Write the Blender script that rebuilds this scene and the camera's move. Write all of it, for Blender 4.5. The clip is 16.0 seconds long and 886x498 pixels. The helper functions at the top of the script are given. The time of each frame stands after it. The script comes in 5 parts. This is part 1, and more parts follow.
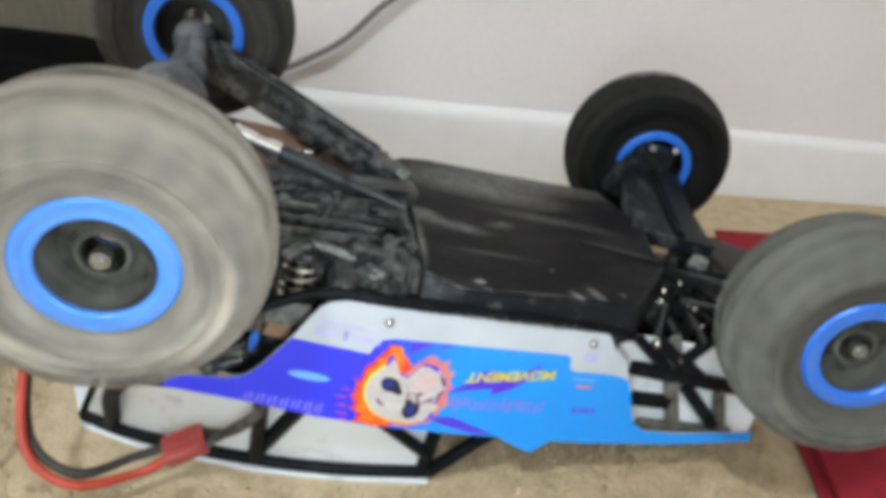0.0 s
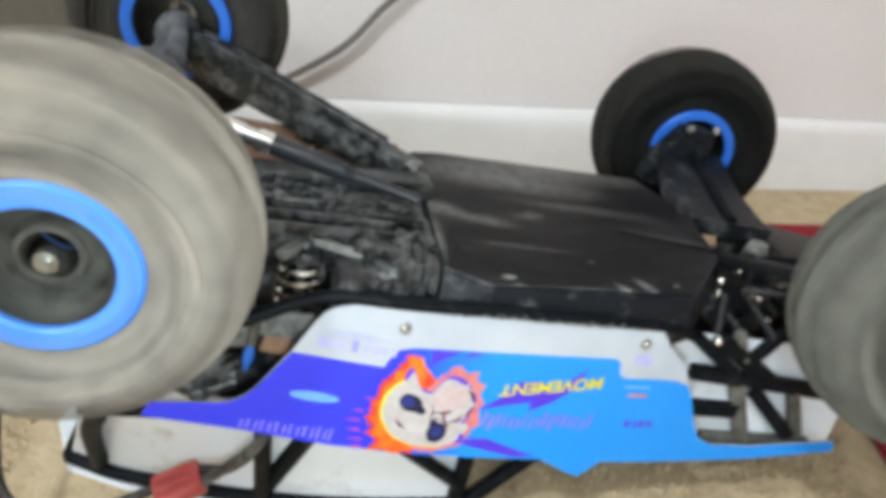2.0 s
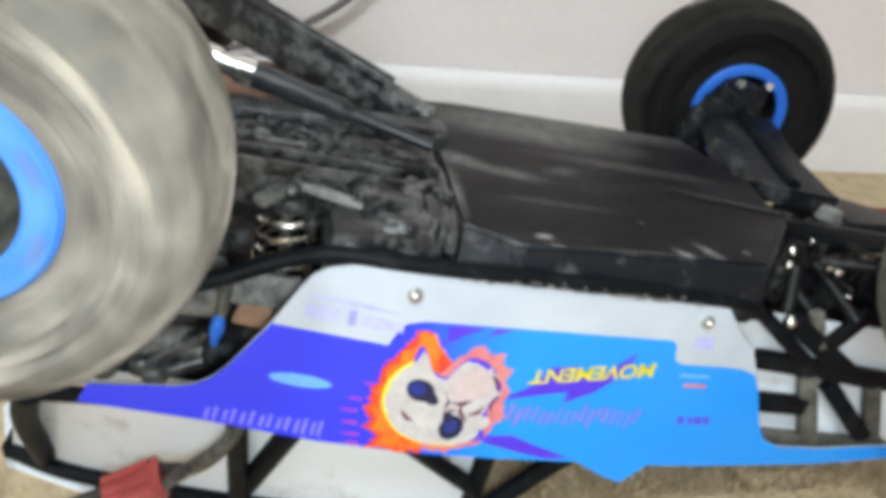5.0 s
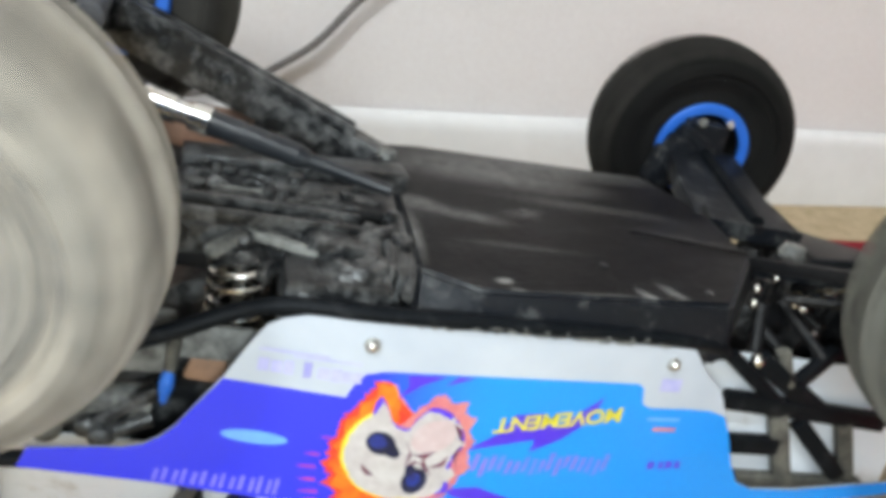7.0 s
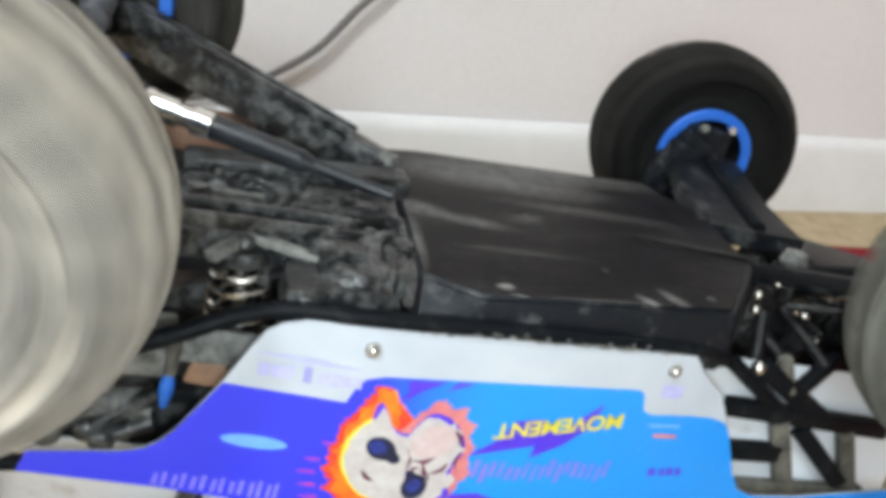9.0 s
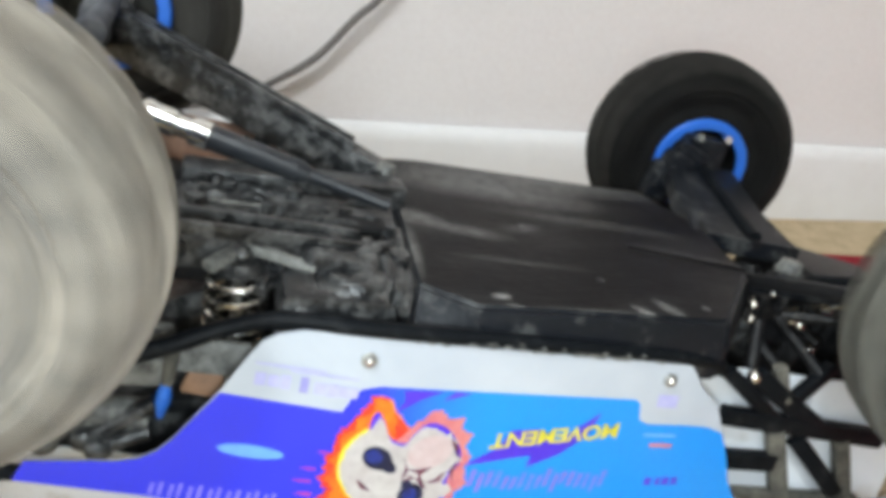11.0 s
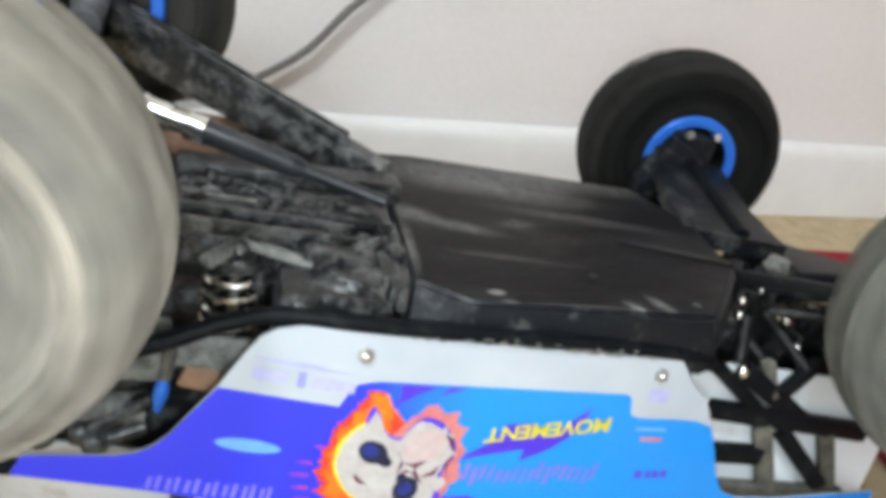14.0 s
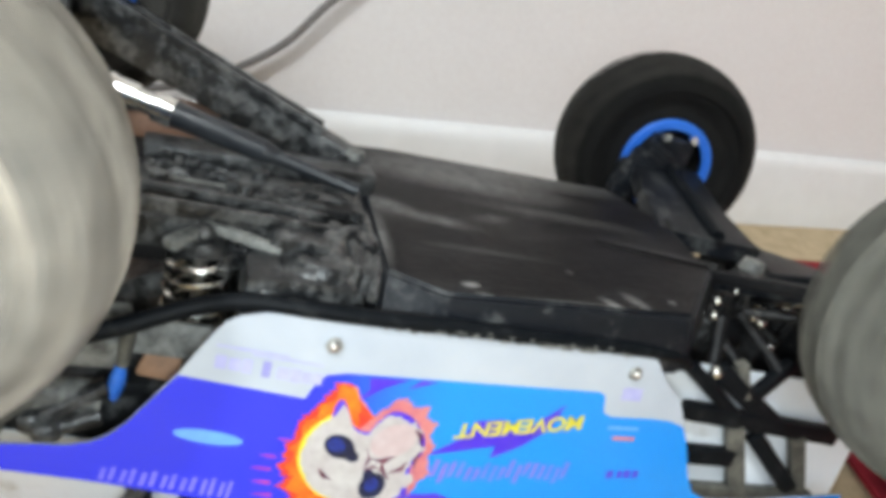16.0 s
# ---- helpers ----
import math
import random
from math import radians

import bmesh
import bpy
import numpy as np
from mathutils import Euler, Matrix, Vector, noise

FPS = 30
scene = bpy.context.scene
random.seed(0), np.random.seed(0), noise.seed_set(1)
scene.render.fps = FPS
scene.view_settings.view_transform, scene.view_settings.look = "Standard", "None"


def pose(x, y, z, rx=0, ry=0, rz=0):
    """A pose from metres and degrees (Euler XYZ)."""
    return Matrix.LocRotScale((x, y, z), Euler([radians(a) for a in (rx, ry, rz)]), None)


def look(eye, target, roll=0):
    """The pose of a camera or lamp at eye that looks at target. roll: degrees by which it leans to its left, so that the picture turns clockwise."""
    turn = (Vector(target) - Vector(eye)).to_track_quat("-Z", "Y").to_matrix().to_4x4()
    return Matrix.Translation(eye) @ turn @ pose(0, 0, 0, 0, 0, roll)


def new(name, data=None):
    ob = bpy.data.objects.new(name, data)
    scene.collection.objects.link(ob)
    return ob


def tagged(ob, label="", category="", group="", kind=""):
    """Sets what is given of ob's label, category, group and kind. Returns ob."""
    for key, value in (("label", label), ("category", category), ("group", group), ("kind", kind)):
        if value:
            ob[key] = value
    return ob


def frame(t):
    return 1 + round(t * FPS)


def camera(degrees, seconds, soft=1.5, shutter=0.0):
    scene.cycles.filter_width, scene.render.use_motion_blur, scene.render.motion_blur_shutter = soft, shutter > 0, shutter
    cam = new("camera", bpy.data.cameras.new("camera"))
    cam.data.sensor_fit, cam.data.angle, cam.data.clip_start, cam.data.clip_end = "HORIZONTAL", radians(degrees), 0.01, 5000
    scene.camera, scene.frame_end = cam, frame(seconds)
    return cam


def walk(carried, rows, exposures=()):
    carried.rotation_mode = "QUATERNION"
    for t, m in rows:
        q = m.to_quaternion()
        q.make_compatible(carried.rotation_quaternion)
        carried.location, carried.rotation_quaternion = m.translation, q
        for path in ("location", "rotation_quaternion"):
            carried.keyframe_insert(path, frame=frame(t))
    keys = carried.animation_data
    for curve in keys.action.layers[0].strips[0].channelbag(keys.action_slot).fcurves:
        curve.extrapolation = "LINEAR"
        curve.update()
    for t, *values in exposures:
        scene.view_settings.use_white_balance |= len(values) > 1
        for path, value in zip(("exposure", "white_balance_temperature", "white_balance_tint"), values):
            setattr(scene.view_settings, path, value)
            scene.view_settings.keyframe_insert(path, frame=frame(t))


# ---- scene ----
cam = camera(64.4, 16.0, soft=5.2, shutter=0.5)
METRES, EYE, TILT, LEAN, TURN = 0.175, 0.335, -30.8, -9.4, -11.0
ROWS = [
    (0.0, 0.0, 0.0, 0.0, -0.0, -0.0, -0.0),
    (0.5, 0.0237, 0.0152, 0.0097, -0.6, 0.62, -0.47),
    (1.0, 0.0342, 0.0222, 0.0179, -1.04, 1.62, 0.77),
    (1.5, 0.0286, 0.0379, -0.0172, -0.28, 1.04, 2.31),
    (2.0, -0.0016, 0.2917, -0.0871, 1.81, 2.27, 3.08),
    (2.5, -0.0202, 0.5206, -0.1506, 2.0, 1.45, 4.1),
    (3.0, -0.0475, 0.5938, -0.1615, 2.48, 1.28, 3.27),
    (3.5, -0.0493, 0.6108, -0.1665, 2.47, 1.37, 3.12),
    (6.0, -0.0594, 0.6508, -0.1514, 1.46, 3.23, 2.07),
    (6.5, -0.0301, 0.6592, -0.1464, 0.94, 4.33, 3.34),
    (7.0, -0.0123, 0.6624, -0.1443, 0.23, 4.86, 3.57),
    (7.5, -0.0082, 0.6654, -0.1442, 0.29, 5.06, 3.49),
    (8.0, -0.0125, 0.6631, -0.1447, 0.45, 5.17, 3.44),
    (10.5, -0.0068, 0.6636, -0.1384, 0.13, 5.28, 3.18),
    (11.0, -0.0055, 0.6547, -0.1369, 0.24, 5.76, 3.3),
    (11.5, -0.0188, 0.6462, -0.1161, 0.27, 5.7, 3.58),
    (12.0, -0.0088, 0.6538, -0.1175, -0.59, 4.78, 3.38),
    (12.5, -0.0272, 0.6449, -0.1385, -0.53, 5.5, 3.76),
    (13.0, -0.0205, 0.6418, -0.1422, -0.87, 5.16, 3.47),
    (13.5, -0.0255, 0.6397, -0.138, -0.66, 5.36, 3.21),
    (14.0, -0.0252, 0.6421, -0.13, -0.92, 5.11, 3.11),
    (14.5, -0.0341, 0.6493, -0.1396, -1.3, 5.47, 2.72),
    (15.0, -0.0164, 0.6494, -0.124, -1.39, 5.23, 3.09),
    (15.5, -0.0207, 0.656, -0.137, -2.04, 4.85, 1.77),
    (16.0, -0.0212, 0.6791, -0.1588, -3.01, 5.54, 1.99),
]
walk(cam, [(t, pose(0, 0, EYE, TILT, LEAN, TURN) @ pose(METRES * x, METRES * y, METRES * z, 90 + pitch, roll, yaw)) for t, x, y, z, yaw, pitch, roll in ROWS],
     [(0.0, -0.15), (1.2, -0.15), (2.2, 0.0), (16.0, 0.0)])

# ---- world, light ----
world = bpy.data.worlds.new("world")
world.use_nodes = True
world.node_tree.nodes["Background"].inputs[0].default_value = (0.9, 0.95, 1.0, 1)
world.node_tree.nodes["Background"].inputs[1].default_value = 0.03
scene.world = world


def area_lamp(name, at, target, size, power, colour):
    data = bpy.data.lights.new(name, "AREA")
    data.shape, data.size, data.energy, data.color = "DISK", size, power, colour
    ob = new(name, data)
    ob.matrix_world = look(at, target)
    return ob


# unseen overhead light, added to brighten the wall and floor
area_lamp("assumed_ceiling_light", (-0.95, -0.85, 2.27), (-0.95, -0.83, 0), 0.30, 49, (0.865, 0.955, 1.0))
# unseen frontal fill behind the camera, added to brighten wall and panel
fill_light = bpy.data.lights.new("unseen_front_fill", "AREA")
fill_light.shape, fill_light.size, fill_light.size_y, fill_light.energy, fill_light.color = "RECTANGLE", 1.3, 1.1, 25, (0.86, 0.95, 1.0)
new("unseen_front_fill", fill_light).matrix_world = look((-1.0, -2.36, 1.45), (-0.05, 0.3, 0.3))
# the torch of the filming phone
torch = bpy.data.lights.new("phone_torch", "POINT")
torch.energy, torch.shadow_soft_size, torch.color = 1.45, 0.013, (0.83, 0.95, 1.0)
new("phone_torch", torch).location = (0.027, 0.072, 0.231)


# ---- materials ----
def mat(name, colour, rough=0.6, metal=0.0, second=None, scale=40.0, amount=0.5, bump=0.0, bump_scale=300.0, stretch=None,
        low=0.4, high=0.65, coat=0.0, spec=0.5):
    """A surface of two colours mixed by noise at two scales, with fine relief."""
    m = bpy.data.materials.new(name)
    m.use_nodes = True
    nt = m.node_tree
    b = nt.nodes["Principled BSDF"]
    b.inputs["Roughness"].default_value, b.inputs["Metallic"].default_value = rough, metal
    b.inputs["Specular IOR Level"].default_value = spec
    b.inputs["Coat Weight"].default_value = coat
    tc = nt.nodes.new("ShaderNodeTexCoord")
    vec = tc.outputs["Object"]
    if stretch:
        mp = nt.nodes.new("ShaderNodeMapping")
        mp.inputs["Scale"].default_value = stretch
        nt.links.new(vec, mp.inputs[0])
        vec = mp.outputs[0]
    second = second or tuple(c * 0.8 for c in colour)
    n1 = nt.nodes.new("ShaderNodeTexNoise")
    n1.inputs["Scale"].default_value, n1.inputs["Detail"].default_value = scale, 8
    n1.inputs["Roughness"].default_value = 0.72
    nt.links.new(vec, n1.inputs["Vector"])
    ramp = nt.nodes.new("ShaderNodeMapRange")
    ramp.inputs[1].default_value, ramp.inputs[2].default_value = low, high
    ramp.inputs[4].default_value = amount
    nt.links.new(n1.outputs[0], ramp.inputs[0])
    mix = nt.nodes.new("ShaderNodeMix")
    mix.data_type = "RGBA"
    mix.inputs[6].default_value, mix.inputs[7].default_value = (*colour, 1), (*second, 1)
    nt.links.new(ramp.outputs[0], mix.inputs[0])
    n2 = nt.nodes.new("ShaderNodeTexNoise")
    n2.inputs["Scale"].default_value, n2.inputs["Detail"].default_value = bump_scale, 4
    nt.links.new(vec, n2.inputs["Vector"])
    fine = nt.nodes.new("ShaderNodeMix")
    fine.data_type, fine.blend_type = "RGBA", "OVERLAY"
    fine.inputs[0].default_value = 0.25
    nt.links.new(mix.outputs[2], fine.inputs[6])
    nt.links.new(n2.outputs[0], fine.inputs[7])
    nt.links.new(fine.outputs[2], b.inputs["Base Color"])
    if bump:
        bp = nt.nodes.new("ShaderNodeBump")
        bp.inputs["Strength"].default_value, bp.inputs["Distance"].default_value = bump, 0.002
        nt.links.new(n2.outputs[0], bp.inputs["Height"])
        nt.links.new(bp.outputs[0], b.inputs["Normal"])
    return m


def dust_and_sheen(m, colour, marks):
    """Mixes pale dust and painted sheen into a material: (x, y, half length, half width, degrees, strength) marks seen
    along z, broken up by noise.
    """
    nt = m.node_tree
    b = nt.nodes["Principled BSDF"]
    tc = nt.nodes.new("ShaderNodeTexCoord")
    total = None
    for x, y, l, w, turn, strength in marks:
        mp = nt.nodes.new("ShaderNodeMapping")
        mp.vector_type = "TEXTURE"
        mp.inputs["Location"].default_value, mp.inputs["Rotation"].default_value, mp.inputs["Scale"].default_value = (x, y, 0), (0, 0, radians(turn)), (l, w, 10)
        nt.links.new(tc.outputs["Object"], mp.inputs[0])
        g = nt.nodes.new("ShaderNodeTexGradient")
        g.gradient_type = "SPHERICAL"
        nt.links.new(mp.outputs[0], g.inputs[0])
        k = nt.nodes.new("ShaderNodeMath")
        k.operation = "MULTIPLY_ADD"
        k.inputs[1].default_value = strength
        k.inputs[2].default_value = 0.0
        nt.links.new(g.outputs["Fac"], k.inputs[0])
        if total:
            nt.links.new(total, k.inputs[2])
        total = k.outputs[0]
    n = nt.nodes.new("ShaderNodeTexNoise")
    n.inputs["Scale"].default_value, n.inputs["Detail"].default_value, n.inputs["Roughness"].default_value = 170, 6, 0.7
    nt.links.new(tc.outputs["Object"], n.inputs["Vector"])
    mr = nt.nodes.new("ShaderNodeMapRange")
    mr.inputs[1].default_value, mr.inputs[2].default_value, mr.inputs[3].default_value = 0.30, 0.66, 0.25
    nt.links.new(n.outputs[0], mr.inputs[0])
    k = nt.nodes.new("ShaderNodeMath")
    k.operation, k.use_clamp = "MULTIPLY", True
    nt.links.new(total, k.inputs[0])
    nt.links.new(mr.outputs[0], k.inputs[1])
    mix = nt.nodes.new("ShaderNodeMix")
    mix.data_type = "RGBA"
    nt.links.new(k.outputs[0], mix.inputs[0])
    nt.links.new(b.inputs["Base Color"].links[0].from_socket, mix.inputs[6])
    mix.inputs[7].default_value = (*colour, 1)
    nt.links.new(mix.outputs[2], b.inputs["Base Color"])


def gradient(name, left, right, x0, x1, rough=0.25):
    """Printed film whose ink runs from one colour to another along the car."""
    m = mat(name, left, rough, coat=0.3)
    nt = m.node_tree
    b = nt.nodes["Principled BSDF"]
    tc = nt.nodes.new("ShaderNodeTexCoord")
    sep = nt.nodes.new("ShaderNodeSeparateXYZ")
    mr = nt.nodes.new("ShaderNodeMapRange")
    mr.inputs[1].default_value, mr.inputs[2].default_value = x0, x1
    mr.interpolation_type = "SMOOTHSTEP"
    mix = nt.nodes.new("ShaderNodeMix")
    mix.data_type = "RGBA"
    mix.inputs[6].default_value, mix.inputs[7].default_value = (*left, 1), (*right, 1)
    nt.links.new(tc.outputs["Object"], sep.inputs[0])
    nt.links.new(sep.outputs[0], mr.inputs[0])
    nt.links.new(mr.outputs[0], mix.inputs[0])
    nt.links.new(mix.outputs[2], b.inputs["Base Color"])
    return m


DUST = (0.45, 0.405, 0.345)
M_WALL = mat("wall_paint", (0.82, 0.785, 0.775), 0.75, second=(0.78, 0.74, 0.73), scale=3, bump=0.15, bump_scale=220)
M_SKIRT = mat("skirting_gloss", (0.86, 0.86, 0.86), 0.35, second=(0.80, 0.79, 0.78), scale=9, bump=0.05, bump_scale=60)
M_CARPET = mat("carpet_pile", (0.60, 0.48, 0.32), 0.95, second=(0.39, 0.305, 0.185), scale=55, amount=0.8, bump=0.9, bump_scale=420, spec=0.1)
M_CEIL = mat("ceiling_paint", (0.82, 0.81, 0.79), 0.85, scale=4, bump=0.1)
M_RUBBER = mat("dusty_rubber", (0.07, 0.069, 0.066), 0.75, second=(0.33, 0.305, 0.265), scale=110, amount=0.9, bump=0.5, bump_scale=600, low=0.42, high=0.74, spec=0.3)
M_MID_GROOVE = mat("half_dusted_rubber", (0.16, 0.16, 0.14), 0.9, second=(0.35, 0.345, 0.295), scale=110, amount=0.8, bump=0.5, spec=0.15)
M_MID_SIDE = mat("half_dusted_sidewall", (0.035, 0.035, 0.033), 0.8, second=(0.17, 0.167, 0.14), scale=140, amount=0.8, bump=0.5, spec=0.2)
M_CLEAN_GROOVE = mat("lightly_dusted_rubber", (0.02, 0.0195, 0.018), 0.85, second=(0.09, 0.085, 0.076), scale=110, amount=0.8, bump=0.4, spec=0.2)
M_GROOVE = mat("caked_dust", DUST, 0.95, second=(0.54, 0.49, 0.415), scale=120, amount=0.9, bump=0.5, bump_scale=500, spec=0.1)
M_SIDEWALL = mat("sidewall_rubber", (0.11, 0.103, 0.092), 0.8, second=(0.39, 0.36, 0.31), scale=95, amount=0.95, bump=0.9, bump_scale=220, low=0.40, high=0.62, spec=0.2)
M_INNER = mat("clean_rubber", (0.0055, 0.0055, 0.0055), 0.75, second=(0.024, 0.023, 0.021), scale=70, amount=0.6, bump=0.2, spec=0.12)
M_BLUE = mat("blue_anodised", (0.020, 0.155, 0.70), 0.36, 0.1, second=(0.07, 0.24, 0.76), scale=130, amount=0.5, bump=0.08)
# near rings: a dust film, plus torch brightness put into the paler blue
M_BLUE_TORCHLIT = mat("torchlit_dusted_blue", (0.050, 0.235, 0.78), 0.42, 0.05, second=(0.15, 0.36, 0.82), scale=150, amount=0.7, bump=0.08)
M_PLASTIC = mat("black_plastic", (0.007, 0.007, 0.008), 0.5, second=(0.13, 0.13, 0.12), scale=120, amount=0.6, bump=0.25, low=0.56, high=0.8, spec=0.3)
M_DUSTY = mat("dusty_black_plastic", (0.007, 0.008, 0.0095), 0.34, second=(0.36, 0.365, 0.36), scale=120, amount=0.85, bump=0.45, bump_scale=260, low=0.46, high=0.92, spec=0.6)
M_FLANK = mat("grimy_flank_plastic", (0.008, 0.0098, 0.0135), 0.42, second=(0.24, 0.245, 0.235), scale=75, amount=0.7, bump=0.15, bump_scale=500, low=0.52, high=0.86, spec=0.2)
M_GAP_TAN = mat("carpet_gap_tan", (0.34, 0.19, 0.11), 0.7, second=(0.24, 0.15, 0.10), scale=90, amount=0.7)
M_BEIGE = mat("darker_beige", (0.17, 0.15, 0.112), 0.6, second=(0.14, 0.122, 0.09), scale=14, amount=0.7, stretch=(1, 1, 0.15), bump=0.1)
M_SKID = mat("scuffed_skid_plastic", (0.0045, 0.0042, 0.0050), 0.42, second=(0.10, 0.096, 0.098), scale=30, amount=0.4, bump=0.2, bump_scale=400, stretch=(0.6, 1.6, 1.0), low=0.47, high=0.96, spec=0.11)
# dust and scuffs; the three marks from y 0.028 up are painted sheen
dust_and_sheen(M_SKID, (0.33, 0.325, 0.315), [
    (-0.022, 0.012, 0.016, 0.010, -20, 0.55), (0.000, 0.002, 0.022, 0.007, -12, 0.50), (0.027, 0.012, 0.012, 0.006, 20, 0.30), (0.060, 0.028, 0.060, 0.007, -6, 0.28),
    (0.0008, -0.0537, 0.0045, 0.0027, 5, 1.5), (0.0052, -0.0600, 0.0052, 0.0014, -14, 1.2), (0.0463, -0.0339, 0.0019, 0.0018, 0, 1.2),
    (0.0565, -0.0575, 0.0090, 0.0030, -52, 1.5), (0.0675, -0.0525, 0.0095, 0.0036, -58, 0.9), (0.040, -0.0595, 0.034, 0.0030, 2, 0.55),
    (-0.027, -0.020, 0.004, 0.030, 0, 0.55), (0.016, -0.024, 0.036, 0.0030, -3, 0.20), (0.105, 0.000, 0.030, 0.0035, -14, 0.35), (0.020, 0.060, 0.070, 0.022, -8, 0.60), (0.050, 0.084, 0.090, 0.022, -4, 0.60)])
M_TUBE = mat("cage_tube_plastic", (0.0045, 0.0058, 0.0078), 0.5, second=(0.06, 0.062, 0.064), scale=90, amount=0.6, bump=0.15, low=0.54, high=0.82, spec=0.12)
M_SHAFT = mat("worn_shaft_plastic", (0.012, 0.015, 0.020), 0.34, second=(0.07, 0.075, 0.08), scale=60, amount=0.7, stretch=(0.4, 1.5, 1.5), low=0.48, high=0.85, bump=0.1)
M_GREYBAR = mat("dust_filmed_plastic", (0.05, 0.05, 0.045), 0.6, second=(0.17, 0.165, 0.14), scale=120, amount=0.8, bump=0.2)
M_AXLE = mat("dust_greyed_axle", (0.055, 0.06, 0.068), 0.6, second=(0.20, 0.205, 0.21), scale=70, amount=0.85, bump=0.25, bump_scale=260)
M_STEEL = mat("bright_steel", (0.82, 0.82, 0.80), 0.2, 1.0, second=(0.6, 0.6, 0.57), scale=120, amount=0.5)
M_LINK = mat("dusty_grey_link", (0.24, 0.245, 0.23), 0.55, second=(0.05, 0.05, 0.048), scale=130, amount=0.95, bump=0.4)
M_DARKSTEEL = mat("dusty_steel", (0.48, 0.49, 0.47), 0.35, 0.9, second=(0.16, 0.155, 0.14), scale=200, amount=0.7)
M_WHITE = mat("white_film", (0.50, 0.55, 0.62), 0.32, second=(0.465, 0.51, 0.575), scale=14, amount=0.6, bump_scale=30, coat=0.2)
M_ROOF = mat("white_polycarbonate", (0.84, 0.89, 0.94), 0.35, second=(0.40, 0.38, 0.32), scale=40, amount=0.75, low=0.56, high=0.80)
M_INK = gradient("indigo_to_azure_ink", (0.030, 0.042, 0.80), (0.010, 0.30, 0.92), -0.05, 0.005)
M_VIOLET = mat("violet_ink", (0.085, 0.035, 0.70), 0.3, second=(0.11, 0.05, 0.62), scale=60)
M_MAGENTA = mat("magenta_ink", (0.30, 0.045, 0.55), 0.3, second=(0.55, 0.06, 0.30), scale=150, amount=0.9)
M_SOFTINDIGO = mat("soft_indigo_ink", (0.17, 0.16, 0.86), 0.3, second=(0.24, 0.22, 0.86), scale=260, amount=0.9)
M_VIOLET_FADE = mat("faded_lilac_ink", (0.30, 0.29, 0.62), 0.35, second=(0.40, 0.40, 0.68), scale=120)
M_LILAC = mat("lilac_ink", (0.46, 0.46, 0.76), 0.35, second=(0.56, 0.56, 0.76), scale=90)
M_PALEBLUE = mat("pale_blue_ink", (0.16, 0.42, 0.95), 0.3, second=(0.2, 0.46, 0.95), scale=50)
M_ORANGE = mat("flame_ink", (0.86, 0.10, 0.016), 0.3, second=(0.90, 0.28, 0.02), scale=120, amount=0.9)
M_ROSE = mat("faded_flame_ink", (0.62, 0.17, 0.20), 0.3, second=(0.75, 0.3, 0.25), scale=110, amount=0.8)
M_YELLOW = mat("yellow_ink", (0.80, 0.72, 0.05), 0.3, second=(0.74, 0.60, 0.04), scale=60)
M_BONE = mat("cream_ink", (0.57, 0.545, 0.53), 0.35, second=(0.47, 0.42, 0.42), scale=110, amount=0.8)
M_RED = mat("red_flame_ink", (0.74, 0.045, 0.03), 0.3, second=(0.80, 0.09, 0.02), scale=160, amount=0.9)
M_CRACK = mat("crack_ink", (0.20, 0.03, 0.06), 0.35, second=(0.05, 0.03, 0.12), scale=200, amount=0.9)
M_DARKINK = mat("navy_ink", (0.010, 0.010, 0.03), 0.3, second=(0.02, 0.04, 0.14), scale=160)
M_EYE = mat("deep_blue_ink", (0.015, 0.045, 0.32), 0.3, second=(0.02, 0.02, 0.10), scale=220, amount=0.9)
M_REDPLUG = mat("red_nylon", (0.40, 0.065, 0.06), 0.4, second=(0.30, 0.045, 0.04), scale=90, bump=0.1)
M_REDWIRE = mat("red_silicone", (0.46, 0.05, 0.025), 0.45, second=(0.36, 0.04, 0.025), scale=60)
M_BLACKWIRE = mat("black_silicone", (0.02, 0.017, 0.014), 0.45, second=(0.05, 0.045, 0.04), scale=60)
M_CABLE = mat("grey_cable", (0.17, 0.155, 0.15), 0.5, second=(0.13, 0.12, 0.115), scale=60)
M_REDCLOTH = mat("red_cloth", (0.30, 0.022, 0.035), 0.9, second=(0.22, 0.016, 0.026), scale=40, amount=0.8, bump=0.6, bump_scale=700, spec=0.15)
M_BAG = mat("black_fabric", (0.003, 0.003, 0.003), 0.95, second=(0.006, 0.006, 0.005), scale=40, bump=0.4, bump_scale=600, spec=0.05)
M_LAMP = bpy.data.materials.new("lamp_glow")
M_LAMP.use_nodes = True
M_LAMP.node_tree.nodes["Principled BSDF"].inputs["Emission Color"].default_value = (1, 0.93, 0.86, 1)
M_LAMP.node_tree.nodes["Principled BSDF"].inputs["Emission Strength"].default_value = 3.0


# ---- shape helpers ----
def part(name, bm, material, parent=None, label="", smooth=True):
    """Links a bmesh as one mesh object, under a thing or a part when given."""
    mesh = bpy.data.meshes.new(name)
    bmesh.ops.recalc_face_normals(bm, faces=bm.faces)
    bm.to_mesh(mesh)
    bm.free()
    for m in material if isinstance(material, (list, tuple)) else [material]:
        mesh.materials.append(m)
    if smooth:
        mesh.shade_smooth()
        mesh.set_sharp_from_angle(angle=radians(38))
    ob = new(name, mesh)
    ob.parent = parent
    if label:
        ob["label"] = label
    return ob


def empty(name):
    ob = new(name)
    ob.empty_display_size = 0.02
    return ob


